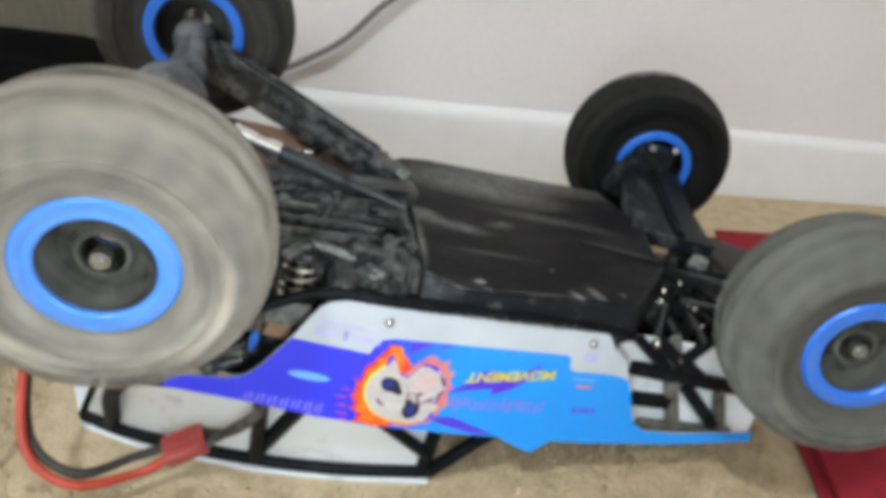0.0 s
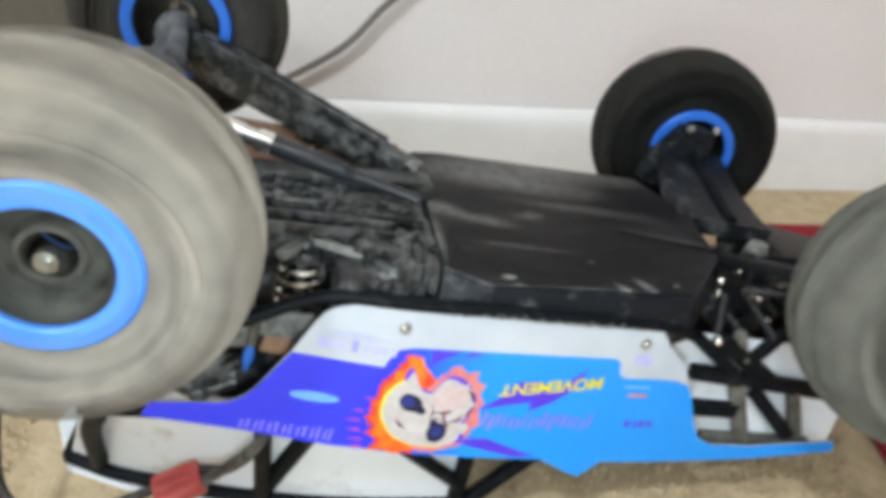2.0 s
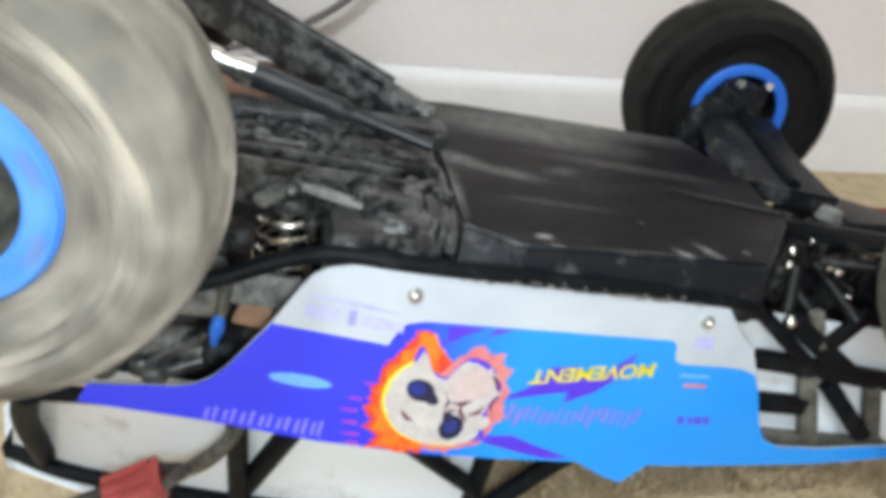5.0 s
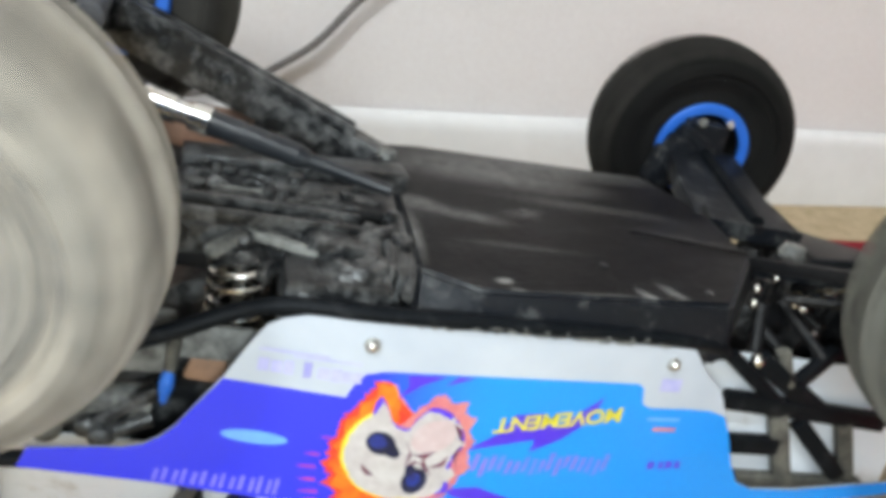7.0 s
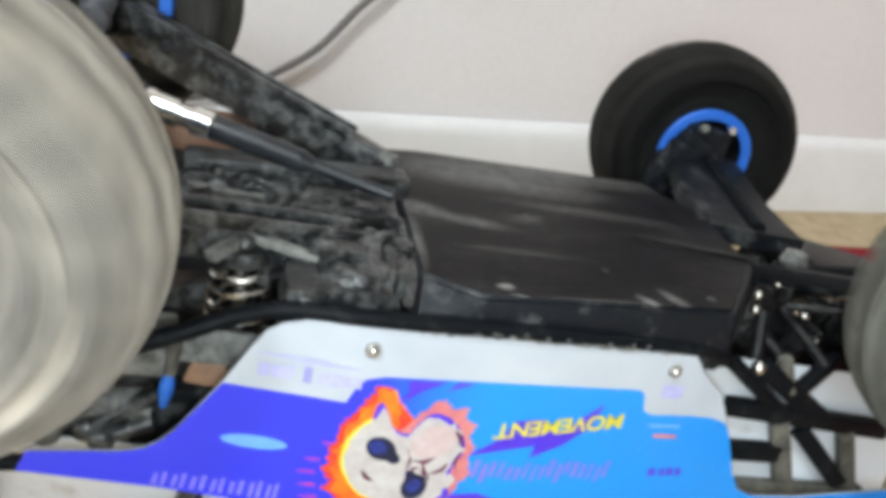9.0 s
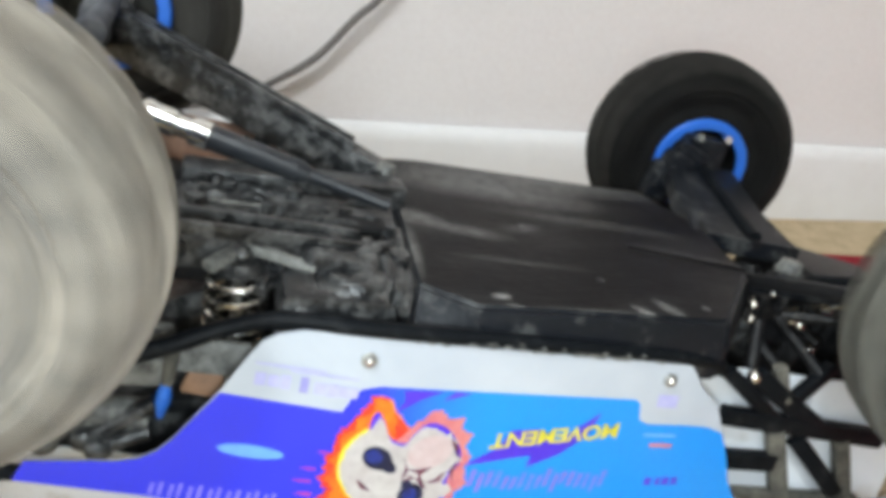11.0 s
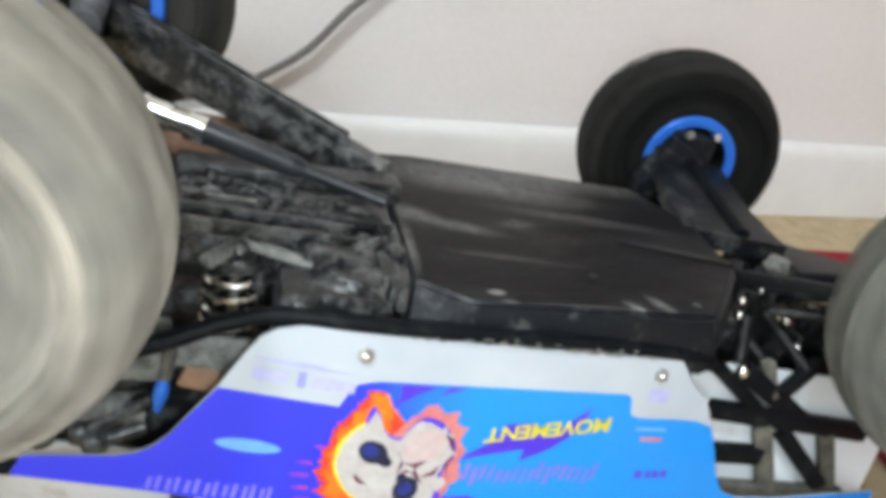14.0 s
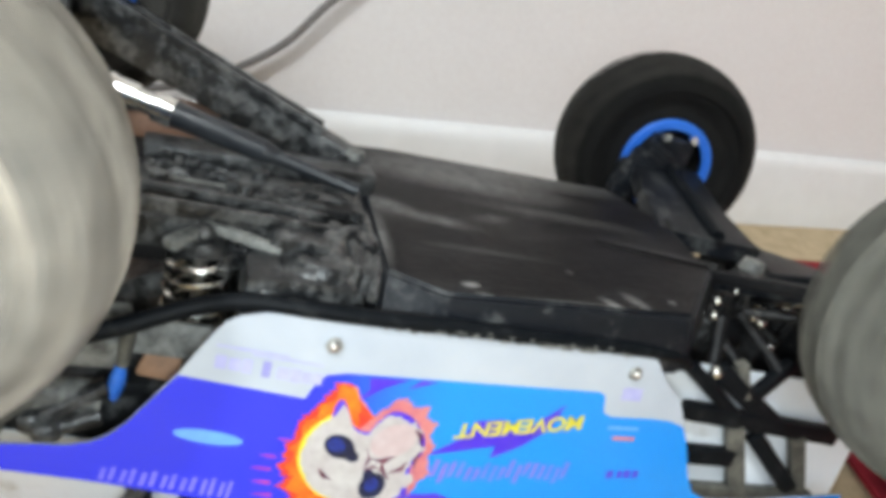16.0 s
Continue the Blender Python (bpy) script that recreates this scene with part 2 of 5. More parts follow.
def box(bm, at, size, bevel=0.0015, turn=(0, 0, 0), taper=1.0):
    """A bevelled block at a place, turned by degrees; taper narrows its top."""
    made = bmesh.ops.create_cube(bm, size=1)["verts"]
    for v in made:
        k = taper if v.co.z > 0 else 1.0
        v.co = Vector((v.co.x * size[0] * k, v.co.y * size[1] * k, v.co.z * size[2]))
    if bevel:
        edges = list({e for v in made for e in v.link_edges})
        geo = bmesh.ops.bevel(bm, geom=edges, offset=bevel, segments=2, affect="EDGES", profile=0.6)
        made = list({v for f in geo["faces"] for v in f.verts} | {v for v in made if v.is_valid})
    bmesh.ops.transform(bm, matrix=pose(*at, *turn), verts=made)
    return made


def beam(bm, p0, p1, width, height, bevel=0.0015, taper=1.0):
    """A bar of rectangular section from p0 to p1; taper is the size at p1 over that at p0."""
    p0, p1 = Vector(p0), Vector(p1)
    d = p1 - p0
    made = bmesh.ops.create_cube(bm, size=1)["verts"]
    for v in made:
        k = taper if v.co.x > 0 else 1.0
        v.co = Vector((v.co.x * d.length, v.co.y * width * k, v.co.z * height * k))
    edges = list({e for v in made for e in v.link_edges})
    geo = bmesh.ops.bevel(bm, geom=edges, offset=bevel, segments=2, affect="EDGES", profile=0.6)
    made = list({v for f in geo["faces"] for v in f.verts} | {v for v in made if v.is_valid})
    x = d.normalized()
    y = Vector((0, 0, 1)).cross(x).normalized()
    z = x.cross(y)
    m = Matrix((x, y, z)).transposed().to_4x4()
    m.translation = (p0 + p1) / 2
    bmesh.ops.transform(bm, matrix=m, verts=made)


def rod(bm, p0, p1, r, r1=None, segments=14):
    """A round bar from p0 to p1."""
    p0, p1 = Vector(p0), Vector(p1)
    d = p1 - p0
    made = bmesh.ops.create_cone(bm, cap_ends=True, segments=segments, radius1=r, radius2=r if r1 is None else r1, depth=d.length)["verts"]
    m = d.to_track_quat("Z", "Y").to_matrix().to_4x4()
    m.translation = (p0 + p1) / 2
    bmesh.ops.transform(bm, matrix=m, verts=made)


def smooth_line(points, steps=8):
    """A Catmull-Rom line through the points."""
    p = [Vector(q) for q in points]
    p = [2 * p[0] - p[1]] + p + [2 * p[-1] - p[-2]]
    out = []
    for i in range(1, len(p) - 2):
        for s in range(steps):
            t = s / steps
            a, b, c, d = p[i - 1:i + 3]
            out.append(0.5 * (2 * b + (c - a) * t + (2 * a - 5 * b + 4 * c - d) * t * t + (3 * b - a - 3 * c + d) * t ** 3))
    return out + [p[-2]]


def tube(bm, points, r, segments=10, steps=8):
    """A round tube along a smooth line."""
    line = smooth_line(points, steps) if steps > 1 else [Vector(q) for q in points]
    rings, side = [], None
    for i, c in enumerate(line):
        d = (line[min(i + 1, len(line) - 1)] - line[max(i - 1, 0)]).normalized()
        side = d.orthogonal() if side is None else (side - d * side.dot(d))
        side.normalize()
        up = d.cross(side)
        rings.append([bm.verts.new(c + r * (math.cos(a) * side + math.sin(a) * up)) for a in (k * math.tau / segments for k in range(segments))])
    for a, b in zip(rings, rings[1:]):
        for k in range(segments):
            bm.faces.new((a[k], a[(k + 1) % segments], b[(k + 1) % segments], b[k]))
    bm.faces.new(rings[0][::-1])
    bm.faces.new(rings[-1])


def lathe(bm, profile, segments=64, index=lambda i: 0):
    """A body turned about the y axis from (radius, y) pairs."""
    rings = [[bm.verts.new((r * math.cos(a), y, r * math.sin(a))) for a in (k * math.tau / segments for k in range(segments))] for r, y in profile]
    for i, (a, b) in enumerate(zip(rings, rings[1:])):
        for k in range(segments):
            f = bm.faces.new((a[k], a[(k + 1) % segments], b[(k + 1) % segments], b[k]))
            f.material_index = index(i)
    return rings


def slab(bm, outline, place, thick):
    """A thin sheet: outline points (u, v) laid into space by place(u, v, w), w from 0 to thick."""
    low = [bm.verts.new(place(u, v, 0.0)) for u, v in outline]
    top = [bm.verts.new(place(u, v, thick)) for u, v in outline]
    n = len(low)
    bm.faces.new(low)
    bm.faces.new(top[::-1])
    for k in range(n):
        bm.faces.new((low[k], top[k], top[(k + 1) % n], low[(k + 1) % n]))
    bm.normal_update()
    bmesh.ops.triangulate(bm, faces=[f for f in bm.faces if len(f.verts) > 4])


def rounded(points, steps=5):
    """A closed outline through the points, smoothed."""
    p = [Vector((*q, 0)) for q in points]
    n, out = len(p), []
    for i in range(n):
        a, b, c, d = p[i - 1], p[i], p[(i + 1) % n], p[(i + 2) % n]
        for s in range(steps):
            t = s / steps
            q = 0.5 * (2 * b + (c - a) * t + (2 * a - 5 * b + 4 * c - d) * t * t + (3 * b - a - 3 * c + d) * t ** 3)
            out.append((q.x, q.y))
    return out


# ---- the room ----
WALL_Y, X0, X1, Y0, HIGH = 0.712, -1.7, 2.3, -2.5, 2.4


def setting(name, at, size, material, label, category):
    bm = bmesh.new()
    box(bm, at, size, bevel=0)
    return tagged(part(name, bm, material, smooth=False), label, category, kind="structure")


setting("floor", ((X0 + X1) / 2, (Y0 + WALL_Y) / 2, -0.05), (X1 - X0 + 0.2, WALL_Y - Y0 + 0.2, 0.1), M_CARPET, "beige cut-pile carpet floor", "floor")
setting("wall_north", ((X0 + X1) / 2, WALL_Y + 0.06, HIGH / 2), (X1 - X0 + 0.2, 0.1, HIGH), M_WALL, "off-white painted plaster wall with a pinkish cast", "wall")
setting("wall_west", (X0 - 0.05, (Y0 + WALL_Y) / 2, HIGH / 2), (0.1, WALL_Y - Y0, HIGH), M_WALL, "off-white painted plaster side wall", "wall")
setting("wall_east", (X1 + 0.05, (Y0 + WALL_Y) / 2, HIGH / 2), (0.1, WALL_Y - Y0, HIGH), M_WALL, "off-white painted plaster side wall", "wall")
setting("wall_south", ((X0 + X1) / 2, Y0 - 0.05, HIGH / 2), (X1 - X0 + 0.2, 0.1, HIGH), M_WALL, "off-white painted plaster wall opposite", "wall")
setting("ceiling", ((X0 + X1) / 2, (Y0 + WALL_Y) / 2, HIGH + 0.05), (X1 - X0 + 0.2, WALL_Y - Y0 + 0.2, 0.1), M_CEIL, "plain white painted ceiling", "ceiling")

# skirting with a rounded top edge
bm = bmesh.new()
prof = [(0.0, 0.0), (-0.013, 0.0), (-0.013, 0.068), (-0.0115, 0.075), (-0.008, 0.081), (-0.003, 0.084), (0.0, 0.084)]
ends = [[bm.verts.new((x, WALL_Y + 0.008 + y, z)) for y, z in prof] for x in (X0, X1)]
for k in range(len(prof) - 1):
    bm.faces.new((ends[0][k], ends[0][k + 1], ends[1][k + 1], ends[1][k]))
tagged(part("baseboard", bm, M_SKIRT), "white glossy painted skirting board along the wall", "baseboard", kind="structure")


# fixture added out of view for the assumed overhead light
def assumed_ceiling_lamp():
    lamp = tagged(empty("assumed_ceiling_lamp"), "assumed round white glass ceiling lamp, out of view, switched on", "lamp")
    lamp.location = (-0.95, -0.85, HIGH)
    bm = bmesh.new()
    lathe(bm, [(0.001, -0.03), (0.17, -0.03), (0.17, 0.0), (0.001, 0.0)], 40)
    bmesh.ops.rotate(bm, matrix=Matrix.Rotation(radians(90), 3, "X"), verts=bm.verts)
    part("base", bm, M_SKIRT, lamp)
    bm = bmesh.new()
    bmesh.ops.create_uvsphere(bm, u_segments=32, v_segments=12, radius=0.155)
    for v in bm.verts:
        v.co.z = v.co.z * 0.35 - 0.035
    part("shade", bm, M_LAMP, lamp, "glowing white glass bowl").visible_shadow = False


assumed_ceiling_lamp()


# ---- soft things on the floor ----
def red_cloth():
    """A folded red blanket that lies under the front of the car."""
    cloth = tagged(empty("folded_cloth"), "dark red folded cloth lying on the carpet beside the car", "cloth")
    for k, (inset, z0, z1) in enumerate(((0.0, 0.001, 0.010), (0.006, 0.0095, 0.019))):
        bm = bmesh.new()
        corners = [(0.312 + inset, 0.10), (0.95, 0.03), (1.0, 0.57), (0.468 + inset, 0.588)]
        n = 26
        grid = [[None] * (n + 1) for _ in range(n + 1)]
        for side in (0, 1):
            for i in range(n + 1):
                for j in range(n + 1):
                    u, v = i / n, j / n
                    a = Vector(corners[0]).lerp(Vector(corners[1]), u)
                    b = Vector(corners[3]).lerp(Vector(corners[2]), u)
                    p = a.lerp(b, v)
                    rim = min(u, 1 - u, v, 1 - v) * n
                    drop = max(0.0, 1 - rim) ** 2 * 0.5
                    wave = 0.0022 * noise.noise(Vector((p.x * 14, p.y * 14, k * 3)))
                    z = (z1 + wave - drop * (z1 - z0)) if side else z0 + drop * (z1 - z0) * 0.4
                    grid[i][j] = (grid[i][j] or []) + [bm.verts.new((p.x + 0.003 * noise.noise(Vector((p.y * 20, k, 0))), p.y, z))]
        for i in range(n):
            for j in range(n):
                for s in (0, 1):
                    bm.faces.new([grid[i + a][j + b][s] for a, b in ((0, 0), (1, 0), (1, 1), (0, 1))])
        for i in range(n):
            for a, b in (((i, 0), (i + 1, 0)), ((i, n), (i + 1, n)), ((0, i), (0, i + 1)), ((n, i), (n, i + 1))):
                bm.faces.new((grid[a[0]][a[1]][0], grid[b[0]][b[1]][0], grid[b[0]][b[1]][1], grid[a[0]][a[1]][1]))
        part("fold", bm, M_REDCLOTH, cloth)


red_cloth()


def black_bag():
    """A slumped black fabric bag against the wall."""
    bag = tagged(empty("fabric_bag"), "black slumped fabric bag lying against the skirting", "bag")
    bm = bmesh.new()
    bmesh.ops.create_uvsphere(bm, u_segments=40, v_segments=24, radius=1)
    for v in bm.verts:
        p = v.co.copy()
        q = Vector([math.copysign(abs(c) ** 0.45, c) for c in p])
        lump = 1 + 0.10 * noise.noise(q * 1.7) + 0.04 * noise.noise(q * 4)
        v.co = Vector((-0.330 + 0.245 * q.x * lump, 0.590 + 0.070 * q.y * lump, max(0.0, 0.071 + 0.073 * q.z * lump + (0.03 * max(0, -q.x) + 0.02 * max(0, -q.x - 0.3)) * max(0, q.z))))
    part("body", bm, M_BAG, bag)
    bm = bmesh.new()
    tube(bm, [(-0.52, 0.57, 0.13), (-0.45, 0.55, 0.19), (-0.36, 0.56, 0.19), (-0.29, 0.58, 0.145), (-0.20, 0.56, 0.10)], 0.008)
    part("strap", bm, M_BAG, bag)


black_bag()


def beige_panel():
    """A flat beige panel added for a darker stretch of wall behind the bag."""
    bm = bmesh.new()
    box(bm, (-0.385, 0.683, 0.30), (0.62, 0.018, 0.60), 0.003)
    tagged(part("board", bm, M_BEIGE), "flat beige panel added against the wall behind the bag", "board")


beige_panel()


def wall_cable():
    bm = bmesh.new()
    y = WALL_Y - 0.0005
    tube(bm, [(-0.060, y - 0.004, 0.089), (-0.03, y - 0.002, 0.093), (0.0, y, 0.100), (0.03, y, 0.115), (0.068, y, 0.140), (0.10, y, 0.175), (0.125, y, 0.200), (0.17, y, 0.27), (0.21, y, 0.36), (0.22, y, 0.5)], 0.0032)
    tagged(part("cable", bm, M_CABLE), "thin grey electric cable hanging along the wall", "cable")


wall_cable()

# ---- the overturned car ----
CAR = pose(0.114, 0.341, 0.168, 0, 7.3, -3.2)
car = tagged(empty("rc_car"), "overturned radio-controlled rock racer with blue wheel rings and printed side panels", "toy car")
car.matrix_world = CAR
MID = 0.012  # the car's middle line

AX_REAR, AX_FRONT = (-0.169, MID), (0.170, MID)
TYRE_R, TYRE_W, RIM_R = 0.0624, 0.055, 0.0298


def make_wheel(at, spin_axis_turn, outward, dusty=2, swell=1.0):
    """A wheel about the y axis; outward is -1 when its dish faces -y. Returns the wheel and its base pose."""
    bm = bmesh.new()
    lathe(bm, [(0.0275, 0.027), (0.0270, 0.012), (0.0255, -0.006), (0.0262, -0.016), (0.0285, -0.0215), (0.0265, -0.0225), (0.0235, -0.014), (0.0185, -0.0075), (0.0125, -0.0095),
               (0.0105, -0.0145), (0.0085, -0.0150), (0.0085, 0.004), (0.0230, 0.010), (0.0240, 0.027), (0.0275, 0.027)], 48)
    wheel = part("wheel", bm, M_MID_SIDE if dusty else M_INNER, car, "black dished wheel with blue bead rings, spinning")
    for y, name in ((-0.0225, "bead_ring"), (0.0270, "bead_ring")):
        bm = bmesh.new()
        s = -1 if y < 0 else 1
        hole = 0.0214 if s < 0 else 0.0236
        lathe(bm, [(hole, y - 0.001 * s), (hole - 0.0004, y + 0.0015 * s), (hole + 0.0006, y + 0.0026 * s), (0.0285, y + 0.0026 * s), (RIM_R, y + 0.0012 * s), (RIM_R, y - 0.003 * s), (hole, y - 0.001 * s)], 56)
        part(name, bm, M_BLUE_TORCHLIT if dusty == 2 else M_BLUE, wheel, "blue anodised bead ring")
    for k in range(8):
        a = (k + 0.5) * math.tau / 8
        bm = bmesh.new()
        c = Vector((0.0260 * math.cos(a), -0.0250, 0.0260 * math.sin(a)))
        rod(bm, c, c + Vector((0, -0.0014, 0)), 0.0017, segments=10)
        part("screw", bm, M_LINK, wheel, "small steel screw")
    bm = bmesh.new()
    rod(bm, (0, -0.0145, 0), (0, -0.0190, 0), 0.0040, segments=6)
    rod(bm, (0, -0.0190, 0), (0, -0.0215, 0), 0.0020, segments=10)
    part("axle_nut", bm, M_DARKSTEEL, wheel, "steel axle nut")
    # spokes of the dish
    for k in range(6):
        bm = bmesh.new()
        a = k * math.tau / 6
        beam(bm, (0.0100 * math.cos(a), -0.0115, 0.0100 * math.sin(a)), (0.0240 * math.cos(a), -0.0150, 0.0240 * math.sin(a)), 0.0040, 0.0040, 0.0008)
        part("spoke", bm, M_MID_SIDE if dusty else M_INNER, wheel)
    # tyre: carcass with moulded blocks, one skin
    w = TYRE_W / 2
    prof = [(0.0285, -0.0205), (0.0300, -0.0240), (0.0375, -w * 0.95), (0.0430, -w * 1.0), (0.0485, -w * 0.95), (0.0530, -w * 0.82), (0.0562, -w * 0.58), (0.0578, -w * 0.25), (0.0580, 0.0),
            (0.0578, w * 0.25), (0.0562, w * 0.58), (0.0530, w * 0.82), (0.0485, w * 0.95), (0.0430, w), (0.0375, w * 0.95), (0.0300, 0.0265), (0.0285, 0.0240)]
    line = []
    for p, q in zip(prof, prof[1:]):
        steps = max(1, round((Vector(p) - Vector(q)).length / 0.0011)) if min(p[0], q[0]) > 0.036 else 5
        line += [Vector(p).lerp(Vector(q), k / steps) for k in range(steps)]
    line.append(Vector(prof[-1]))
    count, per = 23, 16
    around = count * per
    rnd = random.Random(4)
    # for each block of both halves: where it ends on the sidewall, and its two cuts across
    blocks = [(rnd.choice((0.0375, 0.0405, 0.0430, 0.0455)) + rnd.uniform(-0.001, 0.001), rnd.uniform(0.003, 0.012), rnd.uniform(0.015, 0.026), rnd.choice((2, 3, 4, 5)), rnd.choice((0, 1, 2)), rnd.choice((-0.00065, 0.00055, 0.0008)),
               rnd.uniform(0.0017, 0.0034), rnd.uniform(0.0017, 0.0030)) for _ in range(count * 2)]
    # small knobs that spread over the sidewall: angle, radius, half width, half height
    knobs = [(rnd.uniform(0, math.tau), rnd.uniform(0.0345, 0.0440), rnd.uniform(0.0012, 0.0028), rnd.uniform(0.0008, 0.0018)) for _ in range(110)]

    def height(k, v, r, side):
        """How far a block stands out of the carcass at step k round and v across."""
        own = blocks[(k // per + (0 if side < 0 else count)) % len(blocks)]
        f = k % per
        if r < own[0] or f < own[3] or f > per - 1 - own[4]:
            return 0.0
        v += own[5] * (f - per / 2)
        if own[1] < v < own[1] + own[6] or own[2] < v < own[2] + own[7]:
            return 0.0
        return 0.0045

    def knob(a, r):
        """The small sidewall knobs."""
        for ka, kr, w0, h0 in knobs:
            d = (a - ka + math.pi) % math.tau - math.pi
            if abs(r - kr) < h0 and abs(d) * r < w0:
                return 0.0020
        return 0.0

    verts, high = [], []
    for i, (r, y) in enumerate(line):
        d = (line[min(i + 1, len(line) - 1)] - line[max(i - 1, 0)]).normalized()
        out = Vector((d.y, -d.x)) if r > 0.034 else Vector((0, 0))
        side = -1 if y < 0 else 1
        v = abs(y) + max(0.0, 0.0530 - r)
        for k in range(around):
            a = (k + 0.35 * math.sin(k * 1.7)) * math.tau / around + v * 5.0
            h = height(k + (0 if side < 0 else per // 2), v, r, side) if r > 0.036 else 0.0
            if r < 0.0450:
                h *= 0.6
            if h == 0.0 and 0.034 < r < 0.046 and side < 0:
                h = knob(a, r)
            rr, yy = r * (1 + (swell - 1) * min(1.0, max(0.0, (r - 0.030) / 0.020))) + abs(out.x) * h, y + math.copysign(abs(out.y), y) * h
            verts.append((rr * math.cos(a), yy, rr * math.sin(a)))
            high.append(h > 0.001)
    faces, slots = [], []
    n = len(line)
    for i in range(n - 1):
        r, y = line[i]
        for k in range(around):
            q = (i * around + k, i * around + (k + 1) % around, (i + 1) * around + (k + 1) % around, (i + 1) * around + k)
            faces.append(q[::-1])
            tops = sum(high[c] for c in q)
            slots.append(3 if tops == 4 and y < 0 and r > 0.034 else (1 if y < 0 else 2) if r < (0.0415 + 0.0030 * math.sin(k * 0.9) * math.sin(k * 0.23) if y < 0 else 0.0530) else (3 if tops == 4 else 0))
    mesh = bpy.data.meshes.new("tyre")
    mesh.from_pydata(verts, [], faces)
    for m in ((M_CLEAN_GROOVE, M_INNER, M_INNER, M_INNER), (M_MID_GROOVE, M_MID_SIDE, M_INNER, M_MID_SIDE), (M_GROOVE, M_SIDEWALL, M_INNER, M_RUBBER), (M_MID_SIDE, M_MID_SIDE, M_CLEAN_GROOVE, M_MID_SIDE))[dusty]:
        mesh.materials.append(m)
    mesh.polygons.foreach_set("material_index", slots)
    tyre = new("tyre", mesh)
    tyre.parent = wheel
    tyre["label"] = ("chunky black rubber tyre, nearly clean", "chunky black rubber tyre, partly dusty", "chunky black rubber tyre caked with pale dust", "chunky black rubber tyre with a film of dust")[dusty]
    base = pose(*at, *spin_axis_turn) @ (Matrix.Identity(4) if outward < 0 else pose(0, 0, 0, 0, 0, 180))
    return wheel, base


WHEELS = [
    make_wheel((-0.1674, -0.0950, -0.0098), (1.0, 0, 2.2), -1, 2, 1.03),
    make_wheel((0.1850, -0.0905, 0.0031), (-4.4, 0, -12.5), -1, 1),
    make_wheel((-0.1731, 0.1382, 0.0136), (0.8, 0, 4.6), 1, 3),
    make_wheel((0.1792, 0.1575, -0.0084), (2.0, 0, -8.5), 1, 0, 1.05),
]


# -- belly and drive line --
def belly(x, y):
    return -0.0275 + 0.055 * x


def chassis():
    """The tub: a flat belly with chamfered flanks."""
    bm = bmesh.new()
    rim = [(-0.0292, -0.0495), (-0.0095, -0.0625), (0.0895, -0.0580), (0.1255, -0.012), (0.132, 0.042), (0.116, 0.086), (-0.012, 0.091), (-0.030, 0.089)]
    flank = [(-0.0320, -0.0655), (-0.0100, -0.0660), (0.0930, -0.0600), (0.1310, -0.014), (0.141, 0.046), (0.121, 0.095), (-0.012, 0.100), (-0.036, 0.098)]
    levels = [[bm.verts.new((x, y, belly(x, y))) for x, y in rim],
              [bm.verts.new((x, y, belly(x, y) - 0.012)) for x, y in flank],
              [bm.verts.new((x, y, belly(x, y) - 0.026)) for x, y in flank]]
    bm.faces.new(levels[0])
    bm.faces.new(levels[2][::-1])
    n = len(rim)
    for a, b in zip(levels, levels[1:]):
        for k in range(n):
            bm.faces.new((a[k], a[(k + 1) % n], b[(k + 1) % n], b[k]))
    bmesh.ops.bevel(bm, geom=[e for e in bm.edges], offset=0.0016, segments=2, affect="EDGES")
    bm.normal_update()
    for f in bm.faces:
        f.material_index = 0 if f.normal.z > 0.8 else 1
    part("belly_pan", bm, [M_SKID, M_FLANK], car, "scuffed black plastic belly pan")
    # low keel along the pan
    bm = bmesh.new()
    beam(bm, (0.074, 0.0045, belly(0.074, 0) - 0.0006), (0.126, -0.0075, belly(0.126, 0) - 0.0002), 0.006, 0.0024, 0.0011)
    part("keel", bm, M_SKID, car)
    for x, y in ((0.0463, -0.0339), (0.0265, 0.0137), (0.084, -0.050)):
        bm = bmesh.new()
        z = belly(x, y)
        rod(bm, (x, y, z - 0.001), (x, y, z + 0.0005), 0.0017, segments=12)
        part("screw", bm, M_DUSTY, car, "dusty countersunk screw")
    # raised cross bar where the rear skid is bolted on
    bm = bmesh.new()
    beam(bm, (-0.035, -0.058, -0.0325), (-0.035, 0.062, -0.0285), 0.0055, 0.008, 0.002)
    part("cross_bar", bm, M_DUSTY, car)


chassis()


